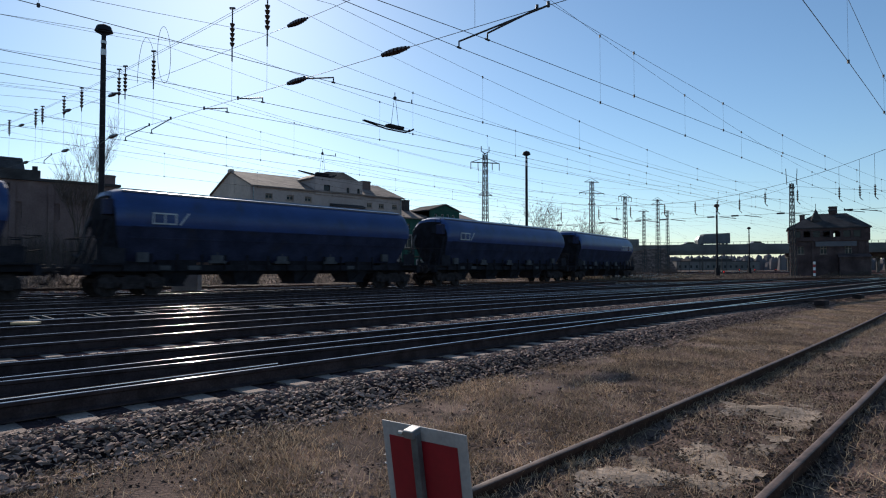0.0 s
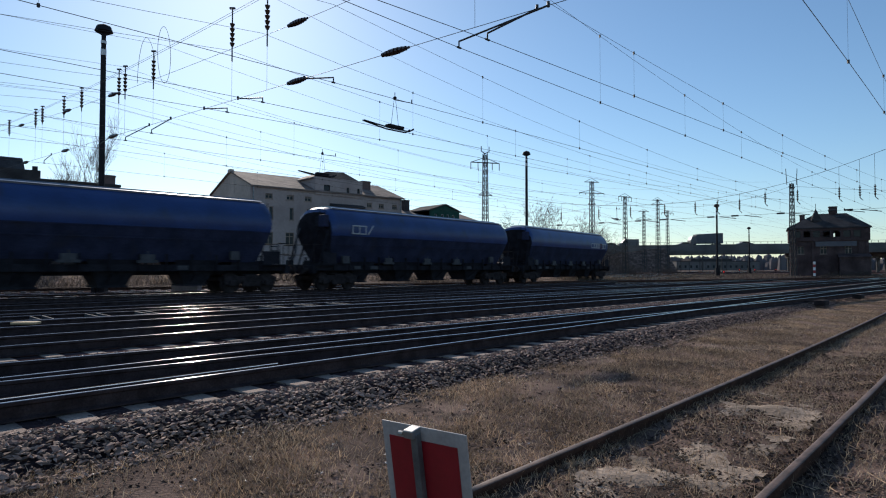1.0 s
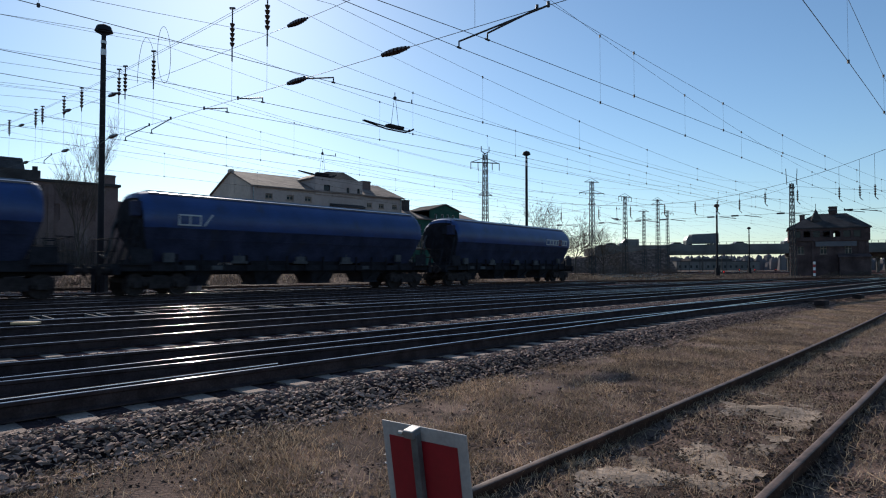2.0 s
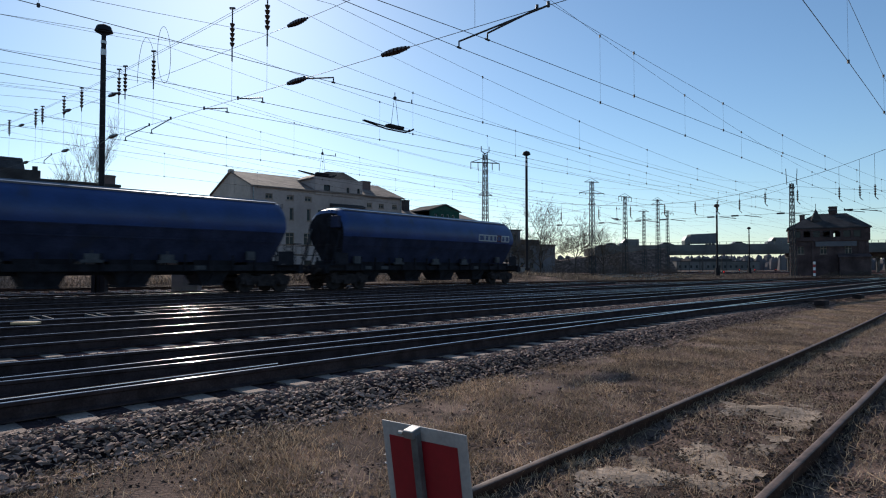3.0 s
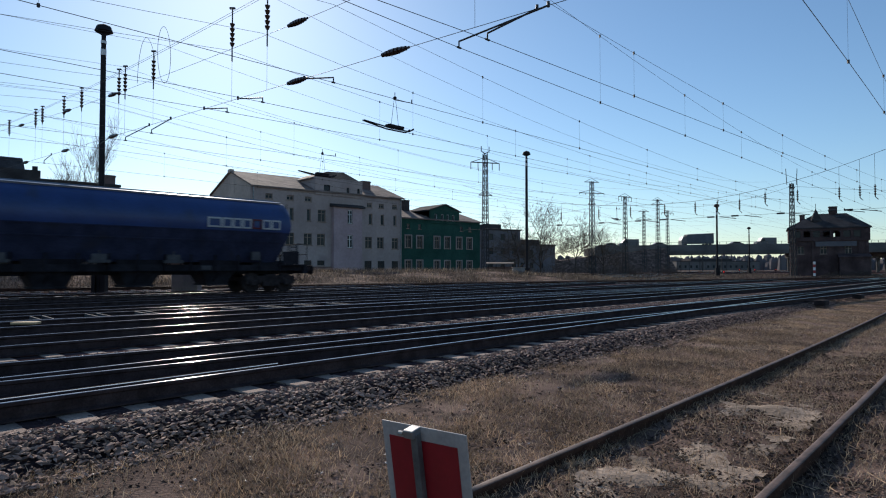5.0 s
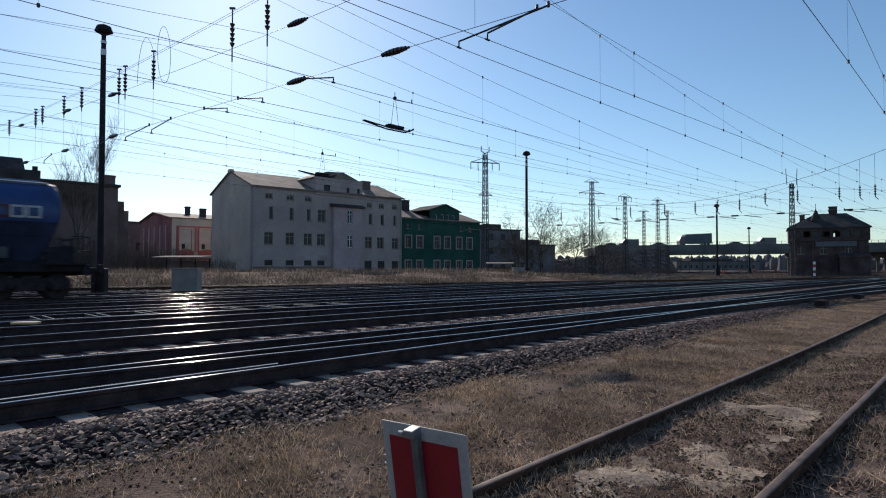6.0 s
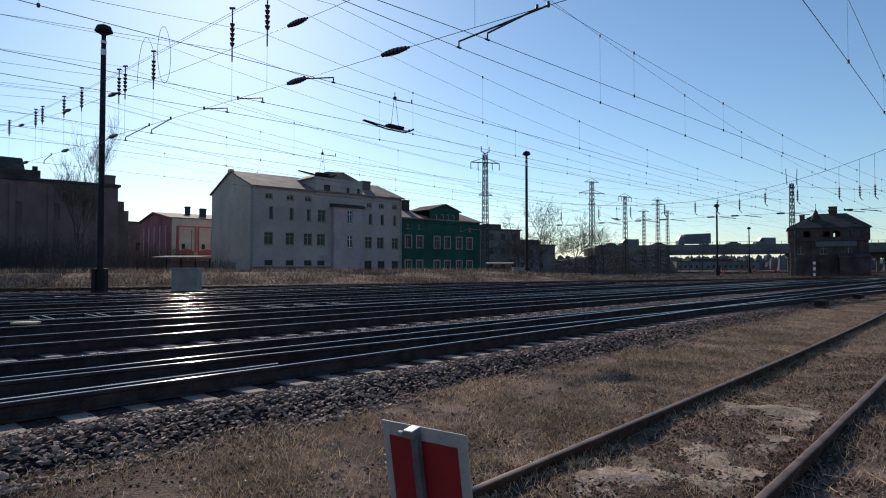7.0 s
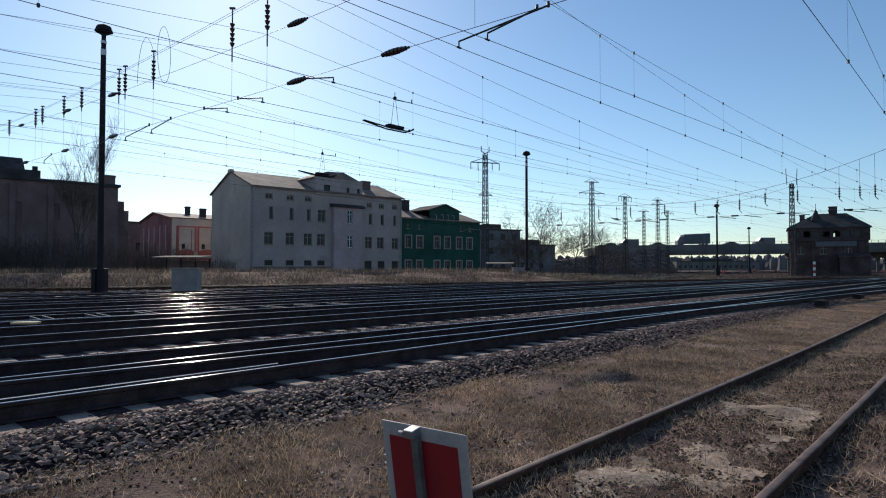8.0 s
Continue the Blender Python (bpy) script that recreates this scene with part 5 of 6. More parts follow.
def section_insulator(line, s, label, z=5.62):
    """A runner frame hung into the contact wire from the messenger."""
    e = empty("section_insulator", label, "section insulator")
    p = line.at(s)
    a = line.angle(s)
    e.matrix_basis = Matrix.Translation((p.x, p.y, z)) @ Matrix.Rotation(a, 4, "Z")
    bm = bmesh.new()
    for y in (-0.10, 0.10):
        bar(bm, (-1.3, y * 0.3, 0.08), (-0.3, y, -0.02), 0.025)
        bar(bm, (-0.3, y, -0.02), (0.55, y, -0.02), 0.025)
        bar(bm, (0.55, y, -0.02), (0.75, y, 0.1), 0.025)
    box(bm, -0.34, -0.10, 0.02, 0.34, 0.10, 0.12, bevel=0.02)
    part("runner", bm, M["mast_dark"], e)
    bm = bmesh.new()
    bar(bm, (-0.16, 0, 0.1), (-0.03, 0, 1.0), 0.007)
    bar(bm, (0.16, 0, 0.1), (0.03, 0, 1.0), 0.007)
    bar(bm, (0.05, 0, 0.97), (0.75, 0, 1.0), 0.014)
    bar(bm, (0.75, 0, 0.98), (0.75, 0, 1.12), 0.02)
    bar(bm, (0, 0, 1.0), (0, 0, 1.22), 0.012)
    bmesh.ops.create_uvsphere(bm, u_segments=10, v_segments=6, radius=0.065, matrix=Matrix.Translation((0, 0, 1.02)))
    part("suspension", bm, M["mast_dark"], e)
    return e


def by_bearing(line, ratio):
    """The s at which a track is seen at x / y = ratio."""
    a, b = 0.0, 150.0
    for _ in range(50):
        m = (a + b) / 2
        p = line.at(m)
        if p.x / p.y < ratio:
            a = m
        else:
            b = m
    return (a + b) / 2


section_insulator(THIRD, by_bearing(THIRD, -0.078), "section insulator frame hung in the contact wire", 5.93)
section_insulator(FIFTH, by_bearing(FIFTH, -0.195), "section insulator frame hung in the contact wire")
section_insulator(FIFTH, by_bearing(FIFTH, 0.28), "section insulator frame hung in the contact wire")


def far_span():
    """Second cross span over the tracks."""
    S = 58.5
    e = empty("head_span", "distant cross-span ropes with hanging insulators over the tracks", "overhead line")
    zt = lambda d: 7.5 + 0.0105 * (d - 24) ** 2 if d < 24 else 7.5 + 0.006 * (d - 24) ** 2
    ds = np.arange(-8, 50.1, 2.0).tolist()
    wire_run("cross_rope", [[spot(S, d, zt(d)) for d in ds]], 0.016, e)
    wire_run("lower_steady_rope", [[spot(S, d, 6.0) for d in ds]], 0.012, e)
    for d in (2.0, 7.7, 8.7, 10.1, 13.1, 15.6, 17.7, 19.6, 21.6, 24.5, 28.0, 31.5, 36.0):
        t = spot(S, d, zt(d))
        c = spot(S, d, max(7.9, zt(d) - 2.6) if d < 16 else 7.45)
        bm = bmesh.new()
        bar(bm, t, c, 0.012, 5)
        insulator(bm, c, c - Vector((0, 0, 1.0)), 0.10, 4, 0.035)
        k = c - Vector((0, 0, 1.0))
        bar(bm, k, k - N * 0.2 - Vector((0, 0, 0.22)), 0.03, 5)
        part("hanging_insulator", bm, M["insulator"], e)
    for d in (7.3, 8.4, 12.2, 15.9, 18.0, 22.5, 25.0, 29.0, 34.0):
        bm = bmesh.new()
        p = spot(S, d, 5.75)
        bar(bm, p, spot(S, d + 1.4, 5.98), 0.03, 6)
        bar(bm, spot(S, d + 1.9, 6.0), spot(S, d + 2.5, 6.0), 0.07, 8)
        part("steady_arm", bm, M["wire"], e)
    m = Vector((51.5, 91.5, 13.4))
    bm = bmesh.new()
    for x in (-0.7, 0.7):
        bar(bm, m + Vector((x, 0, 0.2)), m + Vector((x * 1.2, 0, 2.6)), 0.05, 5)
    part("rope_end_rods", bm, M["lattice"], e)
    wire_run("far_rope", [sag(m, (36.7, 125, 15.0), 2.2), sag((36.7, 125, 15.0), (-4, 150, 15), 2.5), sag(m, (110, 70, 14), 2.0)], 0.018, e)
    return e


far_span()


# ---- bare trees ----
def stick_mesh(name, sticks, material):
    """Tapered three-sided sticks (a, b, radius, radius) as one mesh."""
    vs, fs = [], []
    for a, b, r0, r1 in sticks:
        w = b - a
        x = w.orthogonal().normalized()
        y = w.cross(x).normalized()
        k = len(vs)
        for p, r in ((a, r0), (b, r1)):
            for j in range(3):
                t = j * 2.0944
                vs.append(p + (x * math.cos(t) + y * math.sin(t)) * r)
        fs += [(k, k + 1, k + 4, k + 3), (k + 1, k + 2, k + 5, k + 4), (k + 2, k, k + 3, k + 5)]
    me = bpy.data.meshes.new(name)
    me.from_pydata(vs, [], fs)
    me.materials.append(material)
    return me


def bare_tree(x, y, z, h, spread, label, seed, trunk=0.2, splits=6, up=0.5, fine=0.018):
    e = empty("bare_tree", label, "tree", Matrix.Translation((x, y, z)), group="bare trees")
    r = random.Random(seed)
    limbs, twigs = [], []

    def grow(p, d, l, w, k):
        out = limbs if k < 2 else twigs
        q = p + d * l
        mid = p.lerp(q, 0.5) + Vector((r.uniform(-1, 1), r.uniform(-1, 1), 0)) * l * 0.06
        w = max(w, fine)
        out.append((p, mid, w, w * 0.85))
        out.append((mid, q, w * 0.85, max(w * 0.66, fine * 0.7)))
        if k >= splits:
            return
        # the leader goes on, side branches leave it at an angle
        lead = (d + Vector((r.uniform(-1, 1), r.uniform(-1, 1), 0.3 * up)) * 0.22).normalized()
        grow(q, lead, l * r.uniform(0.74, 0.86), w * 0.66, k + 1)
        turn = r.uniform(0, 6.28)
        for i in range(2 if k else 3):
            turn += r.uniform(1.6, 2.6)
            side = d.orthogonal().normalized()
            v = Matrix.Rotation(turn, 3, d) @ side
            nd = (d * (1.15 - spread) + v * spread * r.uniform(0.8, 1.5) + Vector((0, 0, up * 0.35))).normalized()
            grow(p.lerp(q, r.uniform(0.45, 0.98)), nd, l * r.uniform(0.55, 0.8), w * 0.55, k + 1)

    grow(Vector((0, 0, -0.2)), Vector((r.uniform(-0.05, 0.05), 0, 1)), h * 0.27, trunk, 0)
    ob = new("trunk", stick_mesh("trunk", limbs, M["bark"]))
    ob.parent = e
    ob = new("crown", stick_mesh("crown", twigs, M["bark"]))
    ob.parent = e
    tagged(ob, "bare fine twigs")
    return e


bare_tree(-31.2, 53, height(-31.2, 53), 12.4, 0.30, "slender bare tree before the dark warehouse", 5, 0.11, 7, 0.9, 0.007)
bare_tree(12.3, 100, height(12.3, 100), 11.8, 0.75, "broad bare tree behind the yard lamp", 7, 0.22, 7, 0.2, 0.017)
bare_tree(15.9, 102, height(15.9, 102), 13.2, 0.55, "tall bare tree behind the yard lamp", 8, 0.18, 7, 0.4, 0.017)
bare_tree(25.2, 118, height(25.2, 118), 12.5, 0.6, "bare tree beside a lattice mast", 9, 0.2, 7, 0.35, 0.018)
bare_tree(31.5, 122, height(31.5, 122), 11.0, 0.7, "spreading bare tree near the bridge ramp", 10, 0.2, 7, 0.3, 0.018)
bare_tree(-45.5, 60, height(-45.5, 60), 10.0, 0.4, "bare tree at the warehouse end", 12, 0.14, 7, 0.6, 0.007)


def bush(x, y, z, w, h, label, seed, n=170, material="bark"):
    """Upright whippy stems with side twigs, thinner and lower towards the rim."""
    e = empty("bare_bush", label, "bush", Matrix.Translation((x, y, z)), group="bare bushes")
    r = random.Random(seed)
    sticks = []
    for i in range(n):
        a, k = r.uniform(0, 6.28), r.uniform(0, 1) ** 0.5
        p = Vector((math.cos(a) * w * 0.5 * k, math.sin(a) * w * 0.3 * k, -0.1))
        top = h * r.uniform(0.45, 1.0) * (1.05 - 0.45 * k)
        q = p + Vector((r.gauss(0, 0.16) * top, r.gauss(0, 0.16) * top, top))
        mid = p.lerp(q, 0.55) + Vector((r.gauss(0, 0.05), r.gauss(0, 0.05), 0)) * top
        sticks += [(p, mid, 0.016, 0.011), (mid, q, 0.011, 0.005)]
        for j in range(6):
            b = p.lerp(mid, r.uniform(0.3, 1)) if j < 2 else mid.lerp(q, r.uniform(0, 0.9))
            l = top * r.uniform(0.12, 0.3)
            sticks.append((b, b + Vector((r.uniform(-1, 1), r.uniform(-1, 1), r.uniform(0.3, 1.1))) * l, 0.007, 0.004))
    ob = new("scrub", stick_mesh("scrub", sticks, M[material]))
    ob.parent = e
    tagged(ob, kind="stuff")
    return e


for i, (x, y, w, h) in enumerate(((-42, 56, 7, 4.6), (-38, 54, 7, 4.0), (-34, 53, 7, 5.0), (-30.5, 55, 6, 4.2), (-28, 58, 6, 3.6), (-25.5, 60, 6, 3.0), (-22.5, 60, 5, 2.0), (-30, 66, 6, 3.4), (20, 110, 8, 2.6), (27, 113, 7, 3.0), (33, 116, 9, 3.2), (40, 135, 10, 3.4), (46, 128, 8, 2.6), (57, 90.5, 4, 1.2), (61, 90, 5, 1.6), (13, 98, 9, 1.8))):
    bush(x, y, height(x, y), w, h, "leafless brown scrub on the railway bank", 40 + i)


# ---- far distance ----
def far_woods():
    r = np.random.RandomState(77)
    vs, fs, k = [], [], 0
    for i in range(7000):
        a = math.radians(r.uniform(-62, 66))
        d = r.uniform(420, 700)
        x, y = d * math.sin(a), d * math.cos(a)
        w, h = r.uniform(1.5, 4.5), r.uniform(4.5, 10.5)
        n = 5
        for j in range(n):
            t = 6.28 * j / n
            kx = r.uniform(0.7, 1.2)
            vs.append((x + math.cos(t) * w * kx, y + math.sin(t) * w * kx, 0))
            vs.append((x + math.cos(t) * w * 0.7 * kx, y + math.sin(t) * w * 0.7 * kx, h * r.uniform(0.55, 0.9)))
        vs.append((x, y, h))
        for j in range(n):
            a0, a1 = k + 2 * j, k + 2 * ((j + 1) % n)
            fs.append((a0, a1, a1 + 1, a0 + 1))
            fs.append((a0 + 1, a1 + 1, k + 2 * n))
        k += 2 * n + 1
    me = bpy.data.meshes.new("far_woods")
    me.from_pydata(vs, [], fs)
    me.materials.append(M["distance"])
    return tagged(new("far_woods", me), "hazy bare woods and roofs on the horizon", "woods", kind="stuff")


far_woods()


# ---- vehicles on the bridge ----
def deck_z(x):
    return 7.75 + 0.012 * (x - 100)


def wheel_pair(e, xs, r, y=1.0):
    for x in xs:
        for s in (-1, 1):
            bm = bmesh.new()
            bar(bm, (x, s * y - 0.1, r), (x, s * y + 0.1, r), r, 16)
            part("wheel", bm, M["dark"], e)


def profile_vehicle(name, label, category, prof, half, mat_name, wheels, r, glass_prof=()):
    e = empty(name, label, category, group="vehicles on the bridge")
    bm = bmesh.new()
    extrude_profile(bm, prof, -half, half, Matrix.Rotation(radians(90), 4, "Z") @ Matrix.Diagonal((1, -1, 1, 1)))
    part("body", bm, M[mat_name], e)
    for g in glass_prof:
        bm = bmesh.new()
        extrude_profile(bm, g, -half - 0.015, half + 0.015, Matrix.Rotation(radians(90), 4, "Z") @ Matrix.Diagonal((1, -1, 1, 1)))
        part("side_window", bm, M["glass"], e)
    wheel_pair(e, wheels, r, half - 0.12)
    return e


def car(label):
    return profile_vehicle("car", label, "car", [(-2.15, 0.3), (2.15, 0.3), (2.15, 0.9), (1.5, 1.0), (0.9, 1.45), (-0.7, 1.5), (-1.4, 1.0), (-2.15, 0.85)], 0.85, "car", (-1.3, 1.3), 0.32, ([(-1.1, 1.0), (1.1, 1.0), (0.75, 1.38), (-0.6, 1.42)],))


def van(label):
    return profile_vehicle("van", label, "van", [(-2.9, 0.35), (2.9, 0.35), (2.9, 2.5), (-1.2, 2.55), (-2.0, 1.5), (-2.9, 1.2)], 1.0, "car", (-1.9, 1.7), 0.36, ([(-1.75, 1.45), (-0.5, 1.45), (-0.5, 2.2), (-1.15, 2.2)],))


def truck(label):
    e = profile_vehicle("truck", label, "truck", [(-3.05, 0.95), (4.75, 0.95), (4.75, 4.0), (-2.6, 3.75), (-3.05, 3.7)], 1.25, "truck", (-3.6, 2.6, 3.7), 0.5)
    bm = bmesh.new()
    extrude_profile(bm, [(-4.75, 0.6), (-3.1, 0.6), (-3.1, 3.2), (-4.2, 3.1), (-4.75, 2.0)], -1.2, 1.2, Matrix.Rotation(radians(90), 4, "Z") @ Matrix.Diagonal((1, -1, 1, 1)))
    part("cab", bm, M["car"], e)
    return e


LANE = 183.5


def px(u):
    return LANE * (u - 784) / 1100


def drive(x):
    return pose(x, LANE, deck_z(x), 0, -math.degrees(math.atan(0.012)), 0)


TRAFFIC = [
    (truck("grey box truck creeping over the bridge"), ((0, 1261), (1.6, 1243), (3, 1238), (4.5, 1234), (6, 1229), (8, 1226))),
    (car("dark car rolling behind the truck on the bridge"), ((0, 1338), (1.6, 1310), (3, 1305), (4.5, 1303), (6, 1300), (8, 1293))),
    (van("grey van slowing down on the bridge"), ((0, 1460), (1.6, 1415), (3, 1374), (4.5, 1356), (6, 1354), (8, 1352))),
    (car("dark car ahead of the truck on the bridge"), ((0, 1220), (1.6, 1204), (3, 1178), (4.5, 1166), (6, 1165), (8, 1163))),
    (van("dark van standing on the bridge ramp"), ((0, 1112), (8, 1112))),
    (car("dark car standing on the bridge ramp"), ((0, 1080), (8, 1080))),
]

# ---- small railway things ----
def cabinet(x, y, w, d, h, label):
    e = empty("relay_cabinet", label, "trackside cabinet", Matrix.Translation((x, y, -0.15)) @ Matrix.Rotation(radians(4), 4, "Z"), group="trackside cabinets")
    bm = bmesh.new()
    box(bm, -w / 2, -d / 2, 0.12, w / 2, d / 2, h, bevel=0.02)
    part("housing", bm, M["cabinet_grey"], e)
    bm = bmesh.new()
    box(bm, -w / 2 - 0.05, -d / 2 - 0.05, h, w / 2 + 0.05, d / 2 + 0.05, h + 0.07)
    part("lid", bm, M["concrete"], e)
    bm = bmesh.new()
    box(bm, -w / 2 - 0.04, -d / 2 - 0.04, -0.1, w / 2 + 0.04, d / 2 + 0.04, 0.12)
    part("foot", bm, M["concrete"], e)
    for s in (-1, 1):
        bm = bmesh.new()
        box(bm, s * w / 4 - w / 4 + 0.03, -d / 2 - 0.015, 0.2, s * w / 4 + w / 4 - 0.03, -d / 2 - 0.002, h - 0.08)
        part("door", bm, M["cabinet_grey"], e)
    return e


cabinet(-13.3, 32.3, 1.3, 0.7, 1.45, "grey metal relay cabinet beside the tracks")
cabinet(7.4, 61, 1.15, 0.7, 1.5, "grey metal relay cabinet by the distant lamp")


def shelter(x, y, w, h, label):
    e = empty("shelter", label, "shelter", Matrix.Translation((x, y, height(x, y) + 0.1)) @ Matrix.Rotation(radians(-6), 4, "Z"))
    bm = bmesh.new()
    extrude_profile(bm, [(-1.1, h), (1.1, h + 0.12), (1.1, h + 0.22), (-1.1, h + 0.1)], -w / 2, w / 2)
    part("roof", bm, M["concrete"], e, "pale weathered sheet roof")
    for i in range(4):
        bm = bmesh.new()
        q = -w / 2 + 0.2 + i * (w - 0.4) / 3
        bar(bm, (q, 0.9, -0.4), (q, 0.9, h), 0.05)
        part("post", bm, M["mast_dark"], e)
    bm = bmesh.new()
    box(bm, -w / 2 + 0.1, 0.95, 0.0, w / 2 - 0.1, 1.0, h - 0.3)
    part("back_panel", bm, M["soot"], e)
    return e


shelter(-22.6, 54, 4.4, 1.1, "low lean-to shelter with pale metal roof")
shelter(6.6, 72, 3.2, 1.1, "small dark waiting shelter beyond the tracks")


def stop_board():
    """Red board with a white border, leaning, fixed behind a square post."""
    w = Vector((0.304, -0.22, 0)).normalized()
    down = Vector((0.1, 0.138, -1)).normalized()
    out = w.cross(-down).normalized()
    if out.y > 0:
        out = -out
    top = Vector((-0.225, 2.30, 0.812))
    m = Matrix((( w.x, -out.x, -down.x, top.x), (w.y, -out.y, -down.y, top.y), (w.z, -out.z, -down.z, top.z), (0, 0, 0, 1)))
    e = empty("stop_board", "red stop board with white border clamped to a metal post", "railway sign", m)
    W, H = 0.372, 0.62
    bm = bmesh.new()
    box(bm, 0, 0.0, -H, W, 0.006, 0, bevel=0.002)
    part("board", bm, M["white_worn"], e, "scuffed white metal board")
    bm = bmesh.new()
    box(bm, 0.032, -0.003, -H + 0.05, W - 0.04, -0.0005, -0.05)
    part("red_field", bm, M["sign_red"], e)
    bm = bmesh.new()
    box(bm, 0.156, -0.034, -1.12, 0.184, -0.005, -0.015, bevel=0.004)
    part("post", bm, M["post_grey"], e, "grey square tube post")
    bm = bmesh.new()
    box(bm, 0.136, -0.046, -0.03, 0.180, 0.010, 0.0, bevel=0.004)
    bar(bm, (0.125, -0.03, -0.02), (0.105, -0.03, -0.02), 0.009, 8)
    part("clamp", bm, M["galv"], e, "bright galvanised clamp")
    return e


M["clod"] = mat("dark_humus", (0.075, 0.05, 0.04), 0.95, var=0.35, scale=6, fine=30, random_tint=0.5, spec=0.1)
M["white_worn"] = mat("scuffed_white_enamel", (0.44, 0.395, 0.37), 0.5, var=0.15, scale=8, fine=60, stains=((0.35, 0.30, 0.26), 9, 0.66))
M["post_grey"] = mat("grey_post_paint", (0.16, 0.16, 0.16), 0.5, 0.4, var=0.2, scale=8, fine=60)
stop_board()

red_glow = bpy.data.materials.new("red_lamp")
red_glow.use_nodes = True
rg = red_glow.node_tree.nodes["Principled BSDF"]
rg.inputs["Base Color"].default_value = (0.5, 0.01, 0.01, 1)
rg.inputs["Emission Color"].default_value = (1, 0.06, 0.05, 1)
rg.inputs["Emission Strength"].default_value = 1.6
M["red_glow"] = red_glow


def dwarf_signal(x, y, h, label, glow=True):
    e = empty("dwarf_signal", label, "railway signal", Matrix.Translation((x, y, -0.1)), group="dwarf signals")
    bm = bmesh.new()
    bar(bm, (0, 0, 0), (0, 0, h - 0.5), 0.06, 8)
    box(bm, -0.22, -0.12, h - 0.55, 0.22, 0.12, h, bevel=0.02)
    part("housing", bm, M["mast_dark"], e)
    bm = bmesh.new()
    bar(bm, (0, -0.15, h - 0.25), (0, -0.12, h - 0.25), 0.08, 12)
    part("lens", bm, M["red_glow"] if glow else M["white"], e, "glowing red lens" if glow else "")
    return e


for u, y, h in ((1280, 120, 0.9), (1308, 135, 1.3), (1335, 150, 1.2), (1372, 160, 1.2)):
    dwarf_signal(y * (u - 784) / 1100, y, h, "low red signal between distant tracks")


def striped_post(x, y, h, label):
    e = empty("signal_post", label, "railway signal", Matrix.Translation((x, y, -0.15)))
    bm = bmesh.new()
    bar(bm, (0, 0, 0), (0, 0, h), 0.07, 8)
    part("post", bm, M["mast_dark"], e)
    for i in range(5):
        bm = bmesh.new()
        box(bm, -0.17, -0.1, 0.3 + i * 0.42, 0.17, -0.075, 0.3 + i * 0.42 + 0.42)
        part("stripe", bm, M["sign_red"] if i % 2 else M["white"], e)
    return e


striped_post(54.0, 90.5, 2.6, "post with red and white striped plate by the signal box")


def point_machine(x, y, label, turn=42):
    e = empty("point_machine", label, "point machine", Matrix.Translation((x, y, 0.0)) @ Matrix.Rotation(radians(turn), 4, "Z"), group="point machines")
    bm = bmesh.new()
    box(bm, -0.4, -0.18, -0.05, 0.4, 0.18, 0.15, bevel=0.04)
    part("case", bm, M["iron"], e)
    bm = bmesh.new()
    bar(bm, (-0.1, 0.22, 0.08), (-0.1, 1.0, 0.08), 0.025)
    part("throw_rod", bm, M["iron"], e)
    return e


for s, d in ((27, 5.3), (34, 5.2), (40, 5.3), (30, 13.8)):
    p = spot(s, d, 0)
    point_machine(p.x, p.y, "dark cast point machine beside the rails", 47)


def yellow_board(x, y):
    e = empty("marker_board", "pale yellow low marker board lying between the tracks", "marker", Matrix.Translation((x, y, 0.0)) @ Matrix.Rotation(radians(4), 4, "Z"))
    bm = bmesh.new()
    box(bm, -0.26, -0.12, 0.14, 0.26, 0.12, 0.19, bevel=0.01)
    part("board", bm, M["yellow"], e)
    for x2 in (-0.2, 0.2):
        bm = bmesh.new()
        box(bm, x2 - 0.02, -0.02, -0.02, x2 + 0.02, 0.02, 0.14)
        part("leg", bm, M["iron"], e)
    return e


yellow_board(-9.1, 13.6)

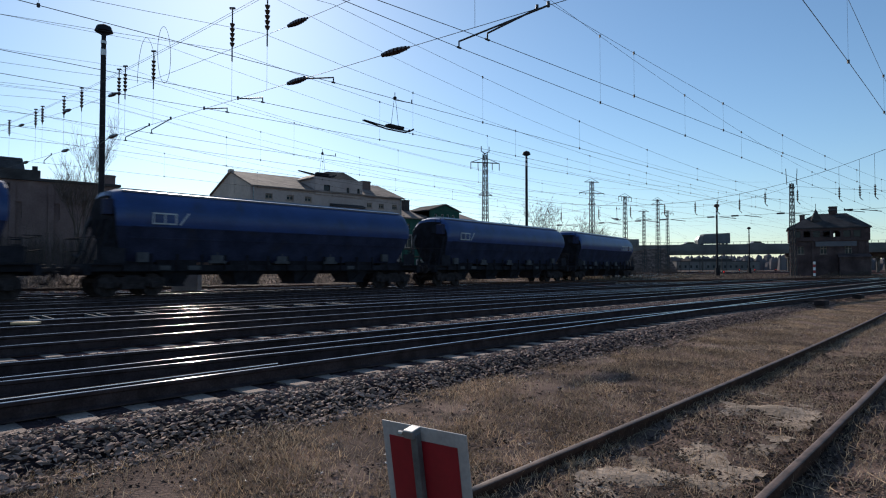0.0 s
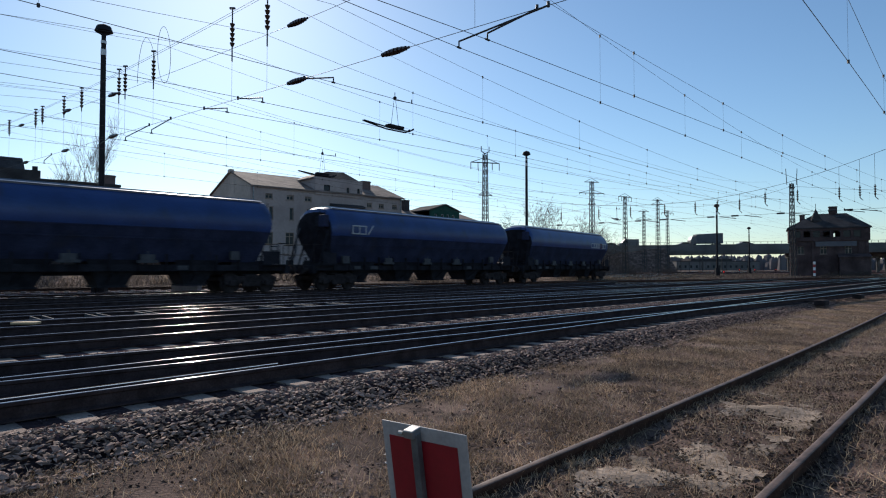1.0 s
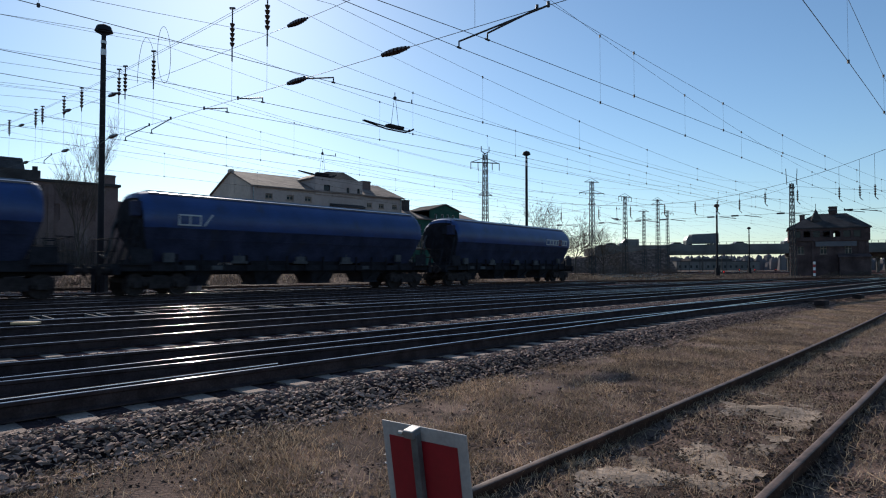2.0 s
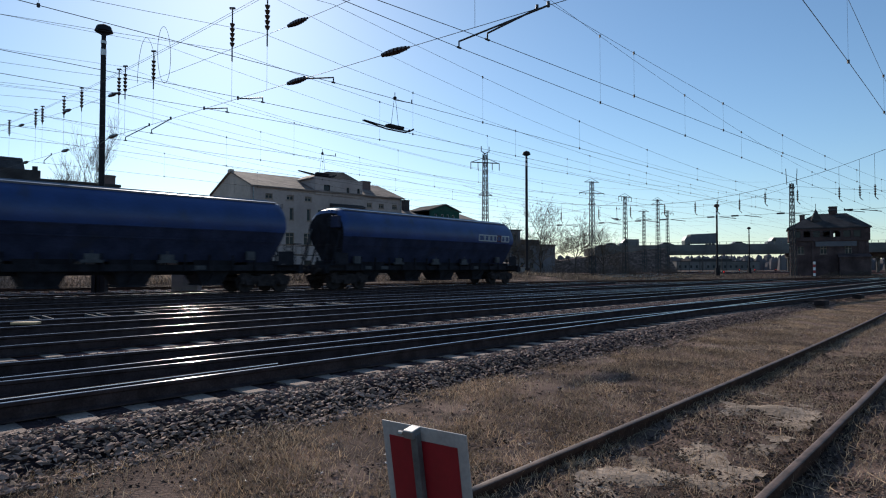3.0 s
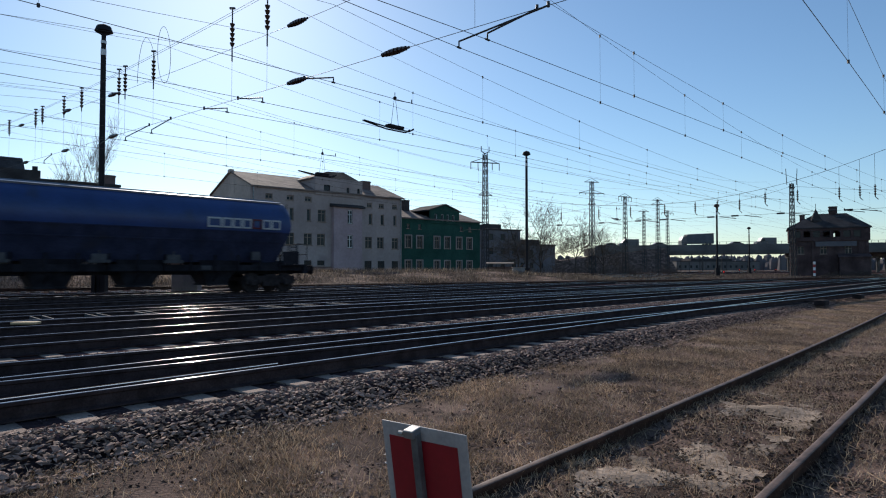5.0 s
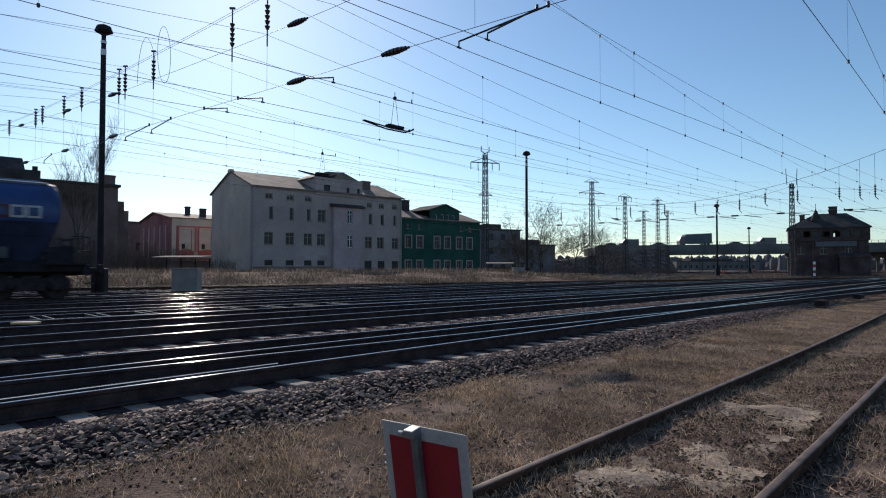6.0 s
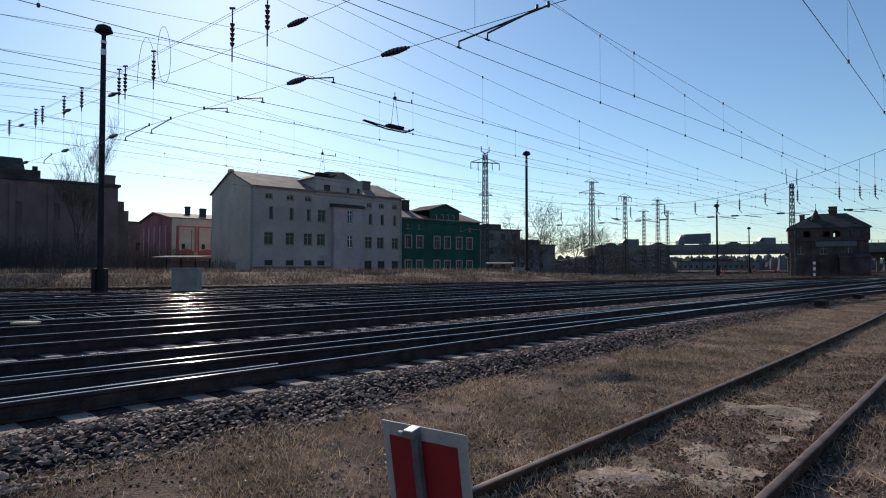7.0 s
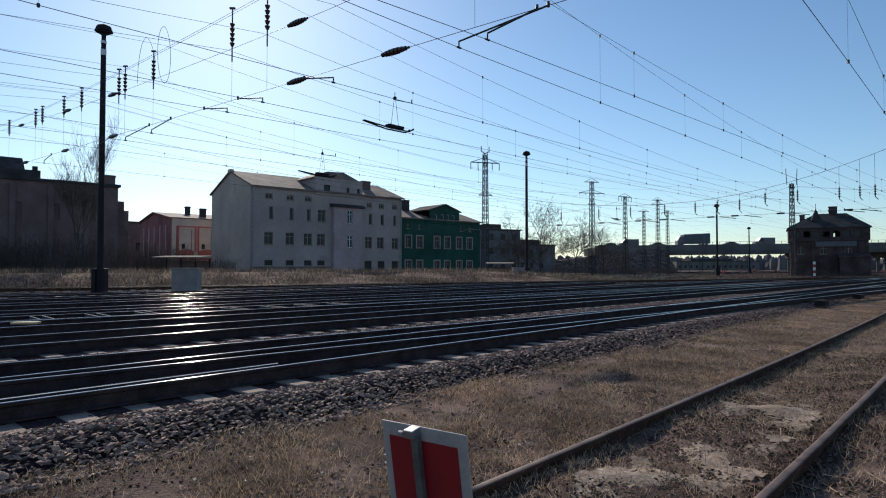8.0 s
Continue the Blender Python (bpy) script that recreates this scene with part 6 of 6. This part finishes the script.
# pale sand lying open between and beside the siding rails
def sand_patch(name, label, s0, s1, o0, o1, k, bias, seed):
    bm = bmesh.new()
    n, w = int((s1 - s0) / 0.05), int((o1 - o0) / 0.05)
    grid = {}
    for i in range(n + 1):
        for j in range(w + 1):
            s, o = s0 + i * 0.05, o0 + j * 0.05
            edge = min(1, min(i, n - i) / 8, min(j, w - j) / 5)
            p = SIDING.at(s, o)
            v = noise.noise(Vector((p.x * k, p.y * k, seed))) + 0.5 * noise.noise(Vector((p.x * k * 3.1, p.y * k * 3.1, seed)))
            if v + bias - 0.9 * (1 - edge) > 0:
                z = height(p.x, p.y) - 0.006 + 0.05 * max(0, v + bias) + 0.012 * noise.noise(Vector((p.x * 9, p.y * 9, seed)))
                grid[i, j] = bm.verts.new((p.x, p.y, z))
    for (i, j), v in grid.items():
        q = [grid.get((i + 1, j)), grid.get((i + 1, j + 1)), grid.get((i, j + 1))]
        if all(q):
            bm.faces.new((v, *q))
    bmesh.ops.recalc_face_normals(bm, faces=bm.faces[:])
    return tagged(smooth(part(name, bm, M["sand"]), 80), label, "ground", kind="structure")


sand_patch("sand_patch", "bare pale sand between the rusty siding rails", 0.8, 9.0, -0.66, 0.62, 0.9, 0.16, 3)
sand_patch("sand_patch", "bare pale sand beside the rusty siding", 0.8, 9.0, -2.6, -0.86, 0.8, -0.05, 9)
scatter("earth_clods", "dark clods and dead leaves in the siding", "clods", 15000, clumpy(along(SIDING, 0.7, 14, -2.4, 0.66, lambda s, o, p: height(p.x, p.y) + 0.012, 1.7), 1.6), (0.008, 0.03), M["clod"], 31)
scatter("earth_clods", "dark clods in the dry grass", "clods", 5000, clumpy(along(MAIN, -4, 20, -4.6, -2.0, lambda s, o, p: height(p.x, p.y) + 0.005, 1.8), 1.4), (0.01, 0.032), M["clod"], 32)
scatter("pale_pebbles", "pale pebbles and litter in grass and ballast", "pebbles", 700, along(MAIN, -4, 22, -5.6, -1.3, lambda s, o, p: max(height(p.x, p.y), shoulder(s, o, p) if o > -2.0 else -9) + 0.02, 1.6), (0.01, 0.022), M["white_worn"], 33)

# dry sticks and straw in the siding
r_s = random.Random(5)
bm = bmesh.new()
for i in range(1100):
    p = SIDING.at(r_s.uniform(0.8, 14), r_s.uniform(-2.2, 1.6))
    a = r_s.uniform(0, 3.14)
    l = r_s.uniform(0.05, 0.22)
    z = height(p.x, p.y) + 0.012
    bar(bm, (p.x, p.y, z), (p.x + math.cos(a) * l, p.y + math.sin(a) * l, z + r_s.uniform(0, 0.03)), 0.004, 3)
tagged(part("dry_sticks", bm, M["grass"]), "dry sticks and straw scattered in the siding", "sticks", kind="stuff")


def traffic_keys():
    for v, rows in TRAFFIC:
        walk(v, [(t, drive(px(u))) for t, u in rows])

motions()
